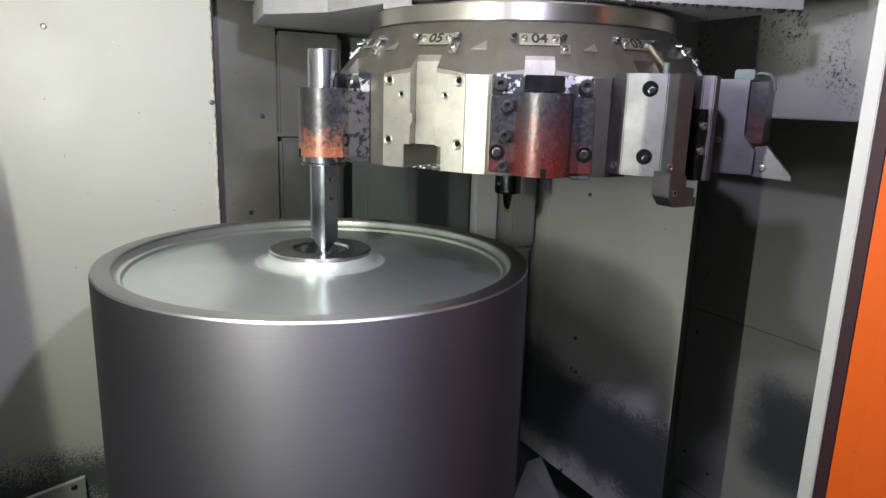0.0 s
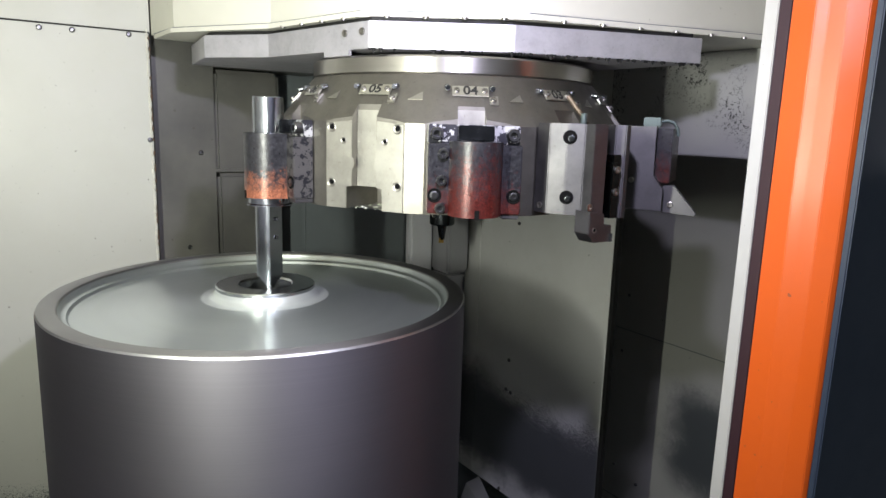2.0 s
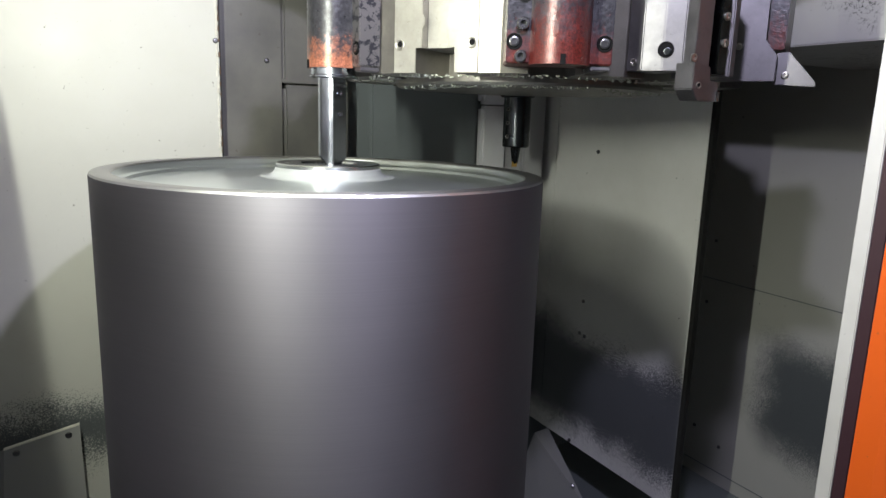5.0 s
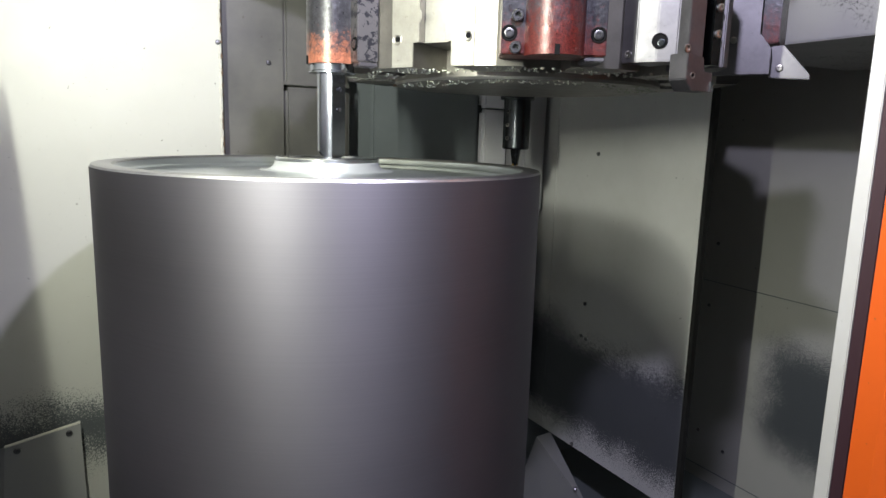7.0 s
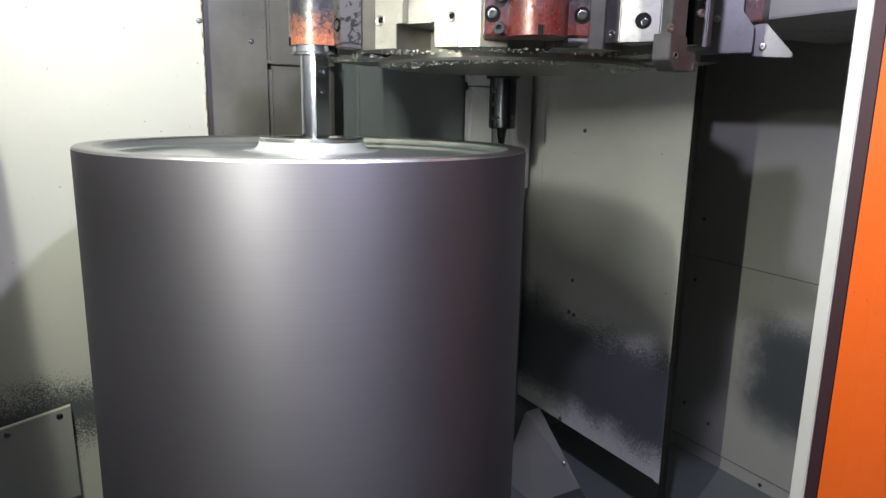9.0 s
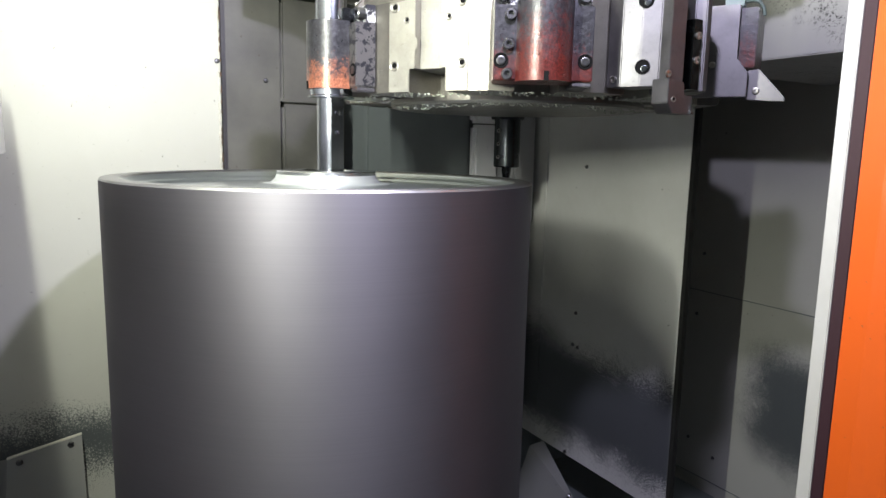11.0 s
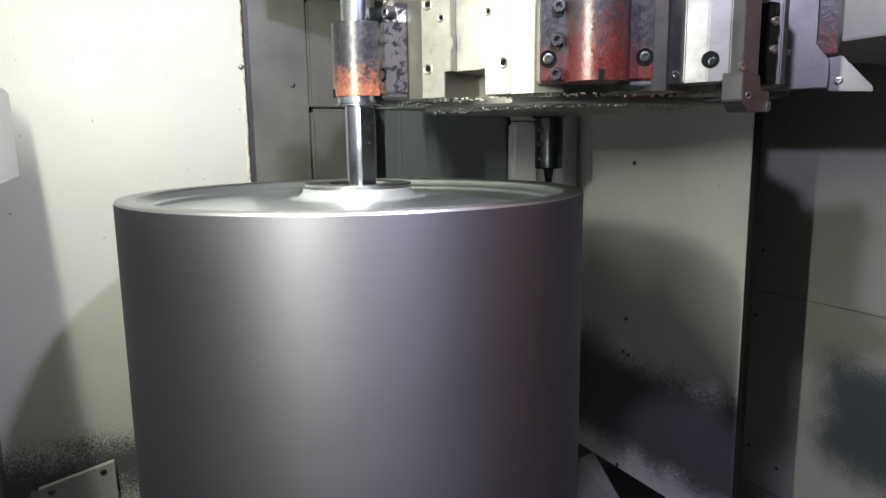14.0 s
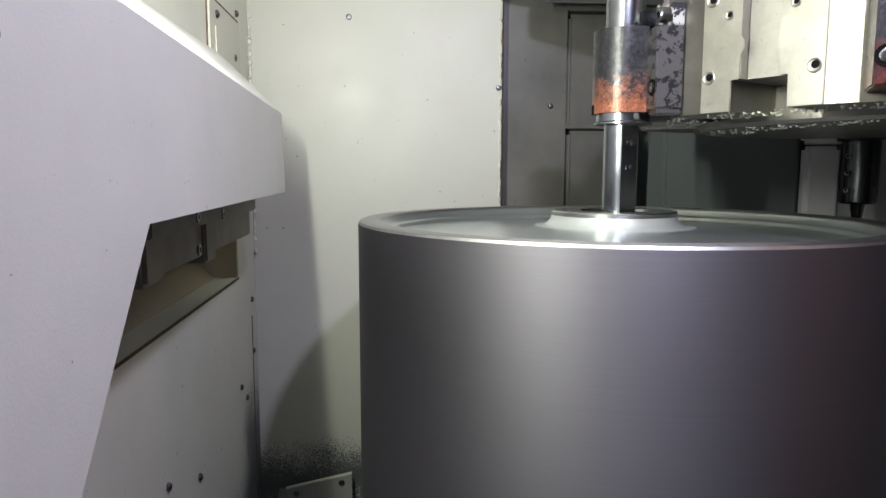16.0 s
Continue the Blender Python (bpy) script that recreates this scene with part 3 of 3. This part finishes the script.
# boring bar held by the working station: shank, collar, half-flat bar and pointed tip
m = at_station(6) @ Matrix(((1, 0, 0, 0.0), (0, 0, 1, 0), (0, 1, 0, 0.451), (0, 0, 0, 1)))
bm = bm_new()
cyl(bm, 0.0305, 0.055, 0.133, m, 40, 0.0015)
bar = part("boring_bar", bm, BAR, turret, "polished steel boring bar", smooth=True)
bm = bm_new()
lathe(bm, [(0, -0.064), (0.042, -0.064), (0.042, -0.078), (0.0455, -0.080), (0.0455, -0.0825), (0.030, -0.084), (0, -0.084)], 48, m)
part("collar", bm, BAR, bar, smooth=True)
flat = radians(-41)
pts = []
for i in range(41):
    a = flat + radians(62) + (2 * math.pi - radians(124)) * i / 40
    pts.append((0.029 * math.cos(a), 0.029 * math.sin(a)))
bm = bm_new()
hi = [bm.verts.new((x, y, -0.083)) for x, y in pts]
lo = [bm.verts.new((x, y, -0.264 + 0.034 * min(1.0, abs(0.32 * x - 0.95 * y - 0.002) / 0.026))) for x, y in pts]
n = len(pts)
bm.faces.new(hi)
bm.faces.new(lo[::-1])
for i in range(n):
    bm.faces.new((lo[i], lo[(i + 1) % n], hi[(i + 1) % n], hi[i]))
bmesh.ops.transform(bm, matrix=m, verts=bm.verts[:])
part("flat_shank", bm, BAR, bar, "scratched flat-sided shank", smooth=True)
bm = bm_new()
prism(bm, [(0.004, -0.256), (0.016, -0.246), (0.018, -0.236), (0.006, -0.238)], 0.006, 0.011, m @ pose(0, 0, 0, 0, 0, -41) @ Matrix(((0, 0, 1, 0), (1, 0, 0, 0), (0, 1, 0, 0), (0, 0, 0, 1))))
part("insert", bm, DARK_BAR, bar, "dark cutting insert")
for z in (-0.112, -0.15):
    hex_bolt(bar, m @ pose(0, 0, 0, 0, 0, -41) @ Matrix.Translation((0.0152, 0, z)) @ pose(0, 0, 0, 0, 90, 0), 0.004, 0.002, BOLT, "screw")

# turning-tool block of the next station
m = at_station(9)
up = m @ Matrix(((1, 0, 0, 0), (0, 0, 1, 0), (0, 1, 0, 0), (0, 0, 0, 1)))
bm = bm_new()
prism(bm, [(-0.083, FACE + 0.001), (-0.083, 0.424), (-0.066, 0.452), (-0.046, 0.476), (-0.014, 0.476), (-0.014, FACE + 0.001)], -0.066, 0.098, up, 0.0015)
block = part("tool_holder", bm, BLOCK, turret, "plain steel turning-tool block")
bm = bm_new()
prism(bm, [(0.022, FACE + 0.001), (0.022, 0.486), (0.034, 0.500), (0.046, 0.500), (0.083, 0.450), (0.083, FACE + 0.001)], -0.072, 0.098, up, 0.0015)
part("cheek", bm, BLOCK, block)
bm = bm_new()
box(bm, -0.014, 0.022, -0.060, 0.090, FACE + 0.001, 0.418, m)
part("slot_floor", bm, DARK_BAR, block)
bm = bm_new()
box(bm, 0.0015, 0.0215, -0.070, 0.045, 0.4185, 0.503, m, 0.001)
part("wedge", bm, DARK_BAR, block, "black clamping wedge")
for y in (0.018, -0.022):
    hex_bolt(block, move(m, 0.012, y, 0.503), 0.0065, 0.004, SCREW, "screw")
oblique = m @ Matrix.Translation((-0.0645, 0, 0.4536)) @ pose(0, 0, 0, 0, -50, 0)
for y in (0.074, -0.034):
    bm = bm_new()
    lathe(bm, [(0.0125, 0.0002), (0.0125, 0.0014), (0.0110, 0.0016), (0.0105, 0.0005), (0, 0.0004)], 28, move(oblique, 0.002, y, 0.0002))
    part("counterbore", bm, HOLE, block, smooth=True)
    hex_bolt(block, move(oblique, 0.005, y - 0.003, 0.0005), 0.0060, 0.0016, DARK_BAR)
hex_bolt(block, move(m, -0.083, -0.052, 0.408) @ pose(0, 0, 0, 0, -90, 0), 0.006, 0.003, SCREW, "screw")
bm = bm_new()
prism(bm, [(-0.046, 0.4765), (-0.046, 0.498), (-0.016, 0.502), (-0.014, 0.4765)], -0.085, 0.098, up, 0.001)
shank = part("tool_shank", bm, BLOCK, block)
bm = bm_new()
prism(bm, [(-0.054, -0.055), (-0.054, -0.095), (-0.040, -0.112), (0.006, -0.112), (0.006, -0.082), (-0.016, -0.082), (-0.016, -0.060)], 0.470, 0.506, m, 0.0012)
part("tool_head", bm, BLOCK, block)
bm = bm_new()
box(bm, 0.0005, 0.0075, -0.112, -0.097, 0.494, 0.508, m)
part("insert", bm, BAR, block)
hex_bolt(block, move(m, -0.049, -0.048, 0.4985), 0.0065, 0.003, SCREW, "screw")
threaded_hole(block, move(m, -0.040, -0.089, 0.506), 0.0045)
bm = bm_new()
cyl(bm, 0.006, 0.098, 0.118, up @ Matrix.Translation((-0.005, 0.43, 0)), 12, 0.001)
part("coolant_plug", bm, VERDIGRIS, block, "greenish coolant plug")

# angled holder of the station beyond, with a pointed tool
m = at_station(10)
side = m @ Matrix(((0, 0, 1, 0), (0, 1, 0, 0), (1, 0, 0, 0), (0, 0, 0, 1)))
bm = bm_new()
prism(bm, [(FACE + 0.001, 0.098), (0.482, 0.098), (0.482, 0.000), (0.503, -0.026), (0.503, -0.070), (FACE + 0.001, -0.070)], -0.072, -0.050, side, 0.001)
block = part("tool_holder", bm, BLOCK, turret, "grey turning-tool holder with a red worn face")
bm = bm_new()
box(bm, -0.0495, 0.062, -0.015, 0.095, FACE + 0.001, 0.512, m, 0.002)
part("barrel", bm, HOLDER_RED, block, "worn red barrel")
bm = bm_new()
prism(bm, [(0.500, -0.020), (0.520, -0.018), (0.566, -0.070), (0.566, -0.078), (0.500, -0.074)], -0.046, -0.026, side, 0.001)
part("pointed_tool", bm, BLOCK, block)
hex_bolt(block, move(side, 0.517, -0.058, -0.046) @ pose(0, 0, 0, 180), 0.006, 0.003, SCREW, "screw")
hex_bolt(block, move(side, 0.440, -0.010, -0.072) @ pose(0, 0, 0, 180), 0.006, 0.003, SCREW, "screw")
bm = bm_new()
box(bm, -0.052, -0.020, 0.098, 0.116, 0.452, 0.486, m, 0.002)
part("coolant_block", bm, VERDIGRIS, block, "green-grey coolant fitting")


def tube(bm, pts, r, seg=10):
    """A round tube along a line of points."""
    rings = []
    for i, p in enumerate(pts):
        d = (Vector(pts[min(i + 1, len(pts) - 1)]) - Vector(pts[max(i - 1, 0)])).normalized()
        q = d.to_track_quat("Z", "Y").to_matrix()
        rings.append([bm.verts.new(Vector(p) + q @ Vector((r * math.cos(2 * math.pi * j / seg), r * math.sin(2 * math.pi * j / seg), 0))) for j in range(seg)])
    for a, b in zip(rings, rings[1:]):
        for j in range(seg):
            bm.faces.new((a[j], a[(j + 1) % seg], b[(j + 1) % seg], b[j]))
    bm.faces.new(rings[0][::-1])
    bm.faces.new(rings[-1])
    return bm


bm = bm_new()
tube(bm, [tuple(m @ Vector(p)) for p in ((-0.036, 0.108, 0.486), (-0.036, 0.110, 0.498), (-0.036, 0.106, 0.510), (-0.036, 0.094, 0.518), (-0.036, 0.080, 0.520))], 0.0035)
part("coolant_pipe", bm, VERDIGRIS, block, smooth=True)
m9 = at_station(9)
bm = bm_new()
tube(bm, [tuple(m9 @ Vector(p)) for p in ((0.030, 0.100, 0.405), (0.030, 0.112, 0.395), (0.026, 0.130, 0.378), (0.020, 0.150, 0.362))], 0.005)
part("coolant_pipe", bm, TARNISH, turret, "tarnished brown coolant pipe", smooth=True)

# rear stations: plain blocks and a long dark bar that hangs below
for k in (2, 3, 4, 11, 0, 1):
    m = at_station(k)
    bm = bm_new()
    box(bm, -0.078, 0.078, -0.070, 0.085, FACE + 0.001, 0.445, m, 0.003)
    part("tool_holder", bm, BLOCK, turret)
m = at_station(2) @ Matrix(((1, 0, 0, -0.031), (0, 0, 1, 0), (0, 1, 0, 0.534), (0, 0, 0, 1)))
bm = bm_new()
cyl(bm, 0.052, -0.085, 0.07, m, 32, 0.003)
part("tool_holder", bm, DARK_BAR, turret, smooth=True)
bm = bm_new()
lathe(bm, [(0, -0.084), (0.041, -0.084), (0.041, -0.228), (0.038, -0.232), (0.016, -0.234), (0.012, -0.262), (0.009, -0.282), (0, -0.283)], 32, m)
rear = part("boring_bar", bm, DARK_BAR, turret, "oily black boring bar", smooth=True)
bm = bm_new()
box(bm, -0.006, 0.010, -0.008, 0.004, -0.292, -0.276, m)
part("insert", bm, INSERT, rear, "golden carbide insert")
for z in (-0.12, -0.16, -0.20):
    threaded_hole(rear, m @ Matrix.Translation((0.030, -0.035, z)) @ pose(0, 0, 0, 90, 0, 40), 0.005)

# underside: stepped disc and clinging coolant drops
bm = bm_new()
lathe(bm, [(0, -0.088), (0.285, -0.088), (0.290, -0.083), (0.290, -0.0745), (0, -0.0745)], 96)
part("bottom_disc", bm, TURRET, turret, smooth=True)
WET = Nodes("coolant_drop", (0.75, 0.78, 0.66), 0.08)
WET.b.inputs["IOR"].default_value = 1.35
WET.b.inputs["Transmission Weight"].default_value = 0.6
bm = bm_new()
rnd = random.Random(5)
for i in range(560):
    a, r = radians(rnd.uniform(150, 330)), math.sqrt(rnd.uniform(0.04, 0.145))
    q = rnd.uniform(0.0012, 0.0038)
    z = -0.088 if r < 0.285 else -0.075
    if 0.283 < r < 0.292:
        continue
    lathe(bm, [(q, 0), (q * 0.85, -q * 0.45), (q * 0.45, -q * 0.8), (0, -q * 0.92)], 8, Matrix.Translation((r * math.cos(a), r * math.sin(a), z)))
tagged(part("clinging_coolant", bm, WET.m, turret, "coolant drops clinging to the underside", smooth=True), kind="stuff")

# ---- head cover over the turret ----
cover = tagged(new("turret_head_cover"), "cream and stainless cover above the turret", "machine cover")
bm = bm_new()
prism(bm, [(-0.075, 0.63), (-0.064, 0.43), (0.085, 0.17), (0.150, -0.135), (0.400, -0.345), (1.05, -0.53), (1.05, 0.63)], 1.897, 2.295)
part("hood_body", bm, CREAM, cover)
bm = bm_new()
prism(bm, [(-0.075, 0.60), (-0.074, 0.42), (0.076, 0.16), (0.140, -0.142), (0.396, -0.357), (1.05, -0.545), (1.05, 0.60)], 1.886, 1.8965, None, 0.001)
lip = part("lip", bm, CREAM, cover, "folded lip with rusty screws")
for (x0, y0), (x1, y1), n in (((0.082, 0.145), (0.142, -0.130), 4), ((0.155, -0.157), (0.385, -0.350), 4), ((0.42, -0.366), (1.0, -0.533), 7)):
    for i in range(n):
        f = (i + 0.5) / n
        bm = bm_new()
        cyl(bm, 0.006, 1.8835, 1.888, Matrix.Translation((x0 + (x1 - x0) * f, y0 + (y1 - y0) * f, 0)), 12)
        part("screw", bm, SCREW, lip, smooth=True)
bm = bm_new()
prism(bm, [(0.02, 0.60), (-0.02, 0.33), (0.085, 0.19), (0.148, -0.175), (0.375, -0.335), (0.765, -0.475), (0.80, 0.6)], 1.826, 1.877, None, 0.0015)
skirt = part("skirt", bm, SKIRT, cover, "stainless skirt")
bm = bm_new()
prism(bm, [(0.03, 0.59), (-0.005, 0.33), (0.098, 0.19), (0.158, -0.168), (0.380, -0.322), (0.755, -0.458), (0.79, 0.59)], 1.8765, 1.8862)
part("shadow_gap", bm, GAP, cover)
bm = bm_new()
prism(bm, [(-0.075, 0.60), (-0.067, 0.425), (0.082, 0.167), (0.147, -0.137), (0.399, -0.348), (1.05, -0.534), (1.05, 0.60)], 1.8968, 1.8995)
part("seam", bm, DARK_PAINT, cover, "rusty dark seam")
for f in (0.80, 0.95):
    bm = bm_new()
    lathe(bm, [(0.007, 0), (0.007, 0.003), (0.003, 0.0035), (0, 0.002)], 16, facing(0.085 + 0.063 * f - 0.001, 0.19 - 0.365 * f, 1.858, 190))
    part("rivet", bm, SCREW, skirt, smooth=True)
bm = bm_new()
box(bm, 0.0, 0.085, -0.003, 0.003, 1.815, 1.827, pose(0.125, -0.03, 0, 0, 0, -80))
part("tab", bm, SKIRT, cover)

rnd = random.Random(11)
bm = bm_new()
for (x0, y0), (x1, y1), n in (((0.148, -0.175), (0.375, -0.335), 14), ((0.375, -0.335), (0.765, -0.475), 60)):
    for i in range(n):
        f, q = rnd.random(), rnd.uniform(0.002, 0.0055)
        lathe(bm, [(0, -q * rnd.uniform(0.8, 2.2)), (q * 0.7, -q * 0.5), (q, 0.0005), (0, 0.001)], 7, Matrix.Translation((x0 + (x1 - x0) * f, y0 + (y1 - y0) * f + 0.004, 1.826)))
tagged(part("grime_drips", bm, GAP, skirt, "black grime hanging from the skirt's edge", smooth=True), kind="stuff")

# ---- telescopic slide covers behind the turret ----
def slide_cover(name, x0, x1, y0, y1, z0, z1, material, label):
    bm = bm_new()
    box(bm, x0, x1, y0, y1, z0, z1, None, 0.012)
    ob = part(name, bm, material, smooth=True)
    if 1.4 < z0 < 1.6 or 1.0 < z1 < 1.2:
        bm = bm_new()
        box(bm, x0 - 0.001, x1 + 0.001, y0 - 0.003, y0 + 0.010, z0 + 0.002 if z0 > 1 else z1 - 0.012, z0 + 0.012 if z0 > 1 else z1 - 0.002, None, 0.001)
        part("folded_lip", bm, material, ob, "folded sheet lip")
    return tagged(ob, label, "machine cover", "telescopic slide covers")


slide_cover("slide_cover", 0.112, 0.318, 0.711, 0.855, 0.40, 1.5195, GREY_PAINT, "lower grey sheet-metal slide cover")
slide_cover("slide_cover", 0.106, 0.310, 0.705, 0.855, 1.522, 1.826, GREY_PAINT, "upper grey sheet-metal slide cover")
slide_cover("slide_cover", 0.094, 0.47, 0.690, 0.855, 1.832, 1.884, GREY_PAINT, "projecting grey rim of the slide cover")
slide_cover("slide_cover", 0.440, 0.868, 0.835, 0.858, 0.40, 1.80, DARK_PAINT, "dark slate slide cover sheet")
slide_cover("slide_cover", 0.874, 0.985, 0.815, 0.858, 0.40, 1.485, STRIP_PAINT, "pale narrow slide cover strip")
slide_cover("slide_cover", 0.870, 0.990, 0.810, 0.858, 1.490, 1.80, STRIP_PAINT, "pale narrow slide cover strip above")
slide_cover("slide_cover", 0.995, 1.085, 0.735, 0.858, 0.25, 1.10, CORNER_PAINT, "mid-grey lower corner cover")
slide_cover("slide_cover", 0.995, 1.100, 0.728, 0.858, 1.105, 2.2, CORNER_PAINT, "mid-grey upper corner cover")

# ---- presetter arm housing on the left wall ----
HX = -0.555
arm = tagged(new("presetter_housing"), "white painted angular sheet-metal housing jutting from the side wall", "machine cover")
to_x = Matrix(((0, 0, 1, 0), (1, 0, 0, 0), (0, 1, 0, 0), (0, 0, 0, 1)))
bm = bm_new()
front = [(0.190, 1.513), (0.220, 1.366), (-0.578, 1.370), (-0.99, 0.935), (-1.02, 0.935), (-1.02, 1.522), (-0.55, 1.518)]
a = [bm.verts.new((HX - 0.022 * (y + 0.57), y, z)) for y, z in front]
b = [bm.verts.new((LEFT + 0.001, y, z)) for y, z in ((0.33, 1.645), (0.225, 1.368), (-0.578, 1.372), (-0.99, 0.937), (-1.02, 0.937), (-1.02, 1.640), (-0.35, 1.640))]
bm.faces.new(a)
bm.faces.new(b[::-1])
for i in range(len(a)):
    j = (i + 1) % len(a)
    bm.faces.new((a[i], b[i], b[j], a[j]))
es = [e for e in bm.edges if all(v in a for v in e.verts)]
bmesh.ops.bevel(bm, geom=es, offset=0.0025, segments=2, affect="EDGES")
part("shell", bm, WHITE, arm)
bm = bm_new()
box(bm, -0.70, -0.635, -0.34, 0.245, 1.332, 1.3685, None, 0.002)
box(bm, -0.69, -0.645, -0.30, 0.235, 1.285, 1.332, None, 0.002)
gear = part("arm_bracket", bm, DUSTY, arm, "dusty steel arm bracket")
bm = bm_new()
box(bm, -0.685, -0.640, -0.35, -0.28, 1.278, 1.338, None, 0.006)
part("clamp", bm, DUSTY, arm)
bm = bm_new()
box(bm, -0.69, -0.638, -0.11, -0.06, 1.275, 1.345, None, 0.003)
part("clamp", bm, DUSTY, arm)
for y, z in ((-0.16, 1.345), (-0.16, 1.300), (-0.02, 1.34)):
    hex_bolt(arm, facing(-0.636, y, z, 0), 0.008, 0.003)

# ---- small covers low in the enclosure ----
bm = bm_new()
prism(bm, [(-0.640, 0.600), (-0.474, 0.634), (-0.470, 0.38), (-0.66, 0.36)], -0.0015, 0.0015, facing(0, 0.56, 0, -90))
tilted = tagged(part("guard_plate", bm, GUARD), "tilted dusty sheet-metal guard plate near the wall's foot", "guard plate")
bm = bm_new()
prism(bm, [(-0.640, 0.600), (-0.474, 0.634), (-0.474, 0.637), (-0.641, 0.603)], -0.008, 0.0035, facing(0, 0.56, 0, -90))
part("folded_edge", bm, CREAM, tilted, "bright folded edge")
bm = bm_new()
v = [bm.verts.new(p) for p in ((-0.640, 0.5585, 0.600), (-0.662, 0.585, 0.588), (-0.690, 0.585, 0.36), (-0.660, 0.5585, 0.36), (-0.640, 0.5610, 0.600), (-0.662, 0.5875, 0.588), (-0.690, 0.5875, 0.36), (-0.660, 0.5610, 0.36))]
bmesh.ops.convex_hull(bm, input=v)
part("side_return", bm, GUARD, tilted, "bent side of the plate")
for x, z in ((-0.500, 0.612), (-0.615, 0.588)):
    wall_screw(tilted, facing(x, 0.5585, z, -90), 0.008)

bm = bm_new()
v = [bm.verts.new(p) for p in ((0.965, 0.60, 0.10), (1.030, 0.60, 0.268), (1.112, 0.62, 0.262), (1.112, 0.30, -0.0), (1.00, 0.24, 0.15), (0.93, 0.40, 0.02), (0.93, 0.60, 0.02), (1.112, 0.62, 0.02))]
bmesh.ops.convex_hull(bm, input=v)
chute = tagged(part("chip_guide", bm, GUARD), "bent grey sheet-metal chip guide beside the table", "chip guide")
wall_screw(chute, look((1.0, 0.33, 0.20), (0.7, 0.0, 0.6)) @ pose(0, 0, 0, 180))

bm = bm_new()
box(bm, 1.052, SIDE - 0.002, -1.05, 0.012, 1.626, 2.299, None, 0.003)
upper = paint("splashed_paint", (0.43, 0.43, 0.425))
base = upper.b.inputs["Base Color"].links[0].from_socket
splat = upper.math("MULTIPLY", upper.ramp(upper.noise(105, 6, 0.8), [(0.55, 0.0), (0.565, 1.0)]), upper.ramp(upper.noise(6, 3), [(0.47, 0.0), (0.57, 1.0)]))
upper.colour(upper.mix(splat, base, (0.02, 0.02, 0.02)))
structure("wall_upper", bm, upper.m, "grey upper side wall with black splashes", "wall")

# ---- sliding door ----
DX = 0.597
door = tagged(new("sliding_door"), "open orange sliding door leaf with white edge and rubber seal", "door")
bm = bm_new()
box(bm, DX, DX + 0.030, -0.7255, -0.702, 0.05, 2.15, None, 0.0015)
box(bm, DX + 0.004, 1.10, -0.7245, -0.704, 0.05, 2.15)
part("inner_panel", bm, EDGE_WHITE, door, "white painted inner edge")
bm = bm_new()
box(bm, DX + 0.002, DX + 0.03, -0.7475, -0.7257, 0.05, 2.15, None, 0.002)
part("seal", bm, RUBBER, door, "dark rubber seal")
bm = bm_new()
prism(bm, [(DX, -0.748), (DX - 0.001, -0.786), (DX + 0.003, -0.804), (DX + 0.006, -0.829), (DX + 0.016, -0.857), (DX + 0.026, -0.862), (1.30, -0.862), (1.30, -0.748)], 0.05, 2.15, None, 0.0012)
part("frame", bm, ORANGE, door, "glossy orange door frame")
bm = bm_new()
box(bm, DX + 0.022, 1.28, -0.874, -0.8625, 0.06, 2.14, None, 0.002)
part("front_panel", bm, SLATE, door, "dark slate front panel")

bm = bm_new()
box(bm, LEFT - 0.05, SIDE + 0.05, -0.99, -0.84, 2.18, 2.30)
structure("door_header", bm, CREAM, "cream lintel above the door opening", "wall")
bm = bm_new()
box(bm, LEFT - 0.05, SIDE + 0.05, -1.0, -0.60, -0.02, 0.60)
structure("door_sill", bm, SLATE, "dark sill below the door opening", "wall")

SINK = [(0.0, 0.0000), (1.5, -0.0022), (3.5, -0.0061), (6.0, -0.0142), (8.0, -0.0153), (10.5, -0.0283), (12.5, -0.0298), (14.0, -0.0324), (16.0, -0.0358)]


def motions():
    walk(turret, [(t, pose(TX, TY, ZF + d)) for t, d in SINK])
    walk(drum, [(k * 0.1, pose(0, 0, 0, 0, 0, 60 * k)) for k in range(161)])


motions()
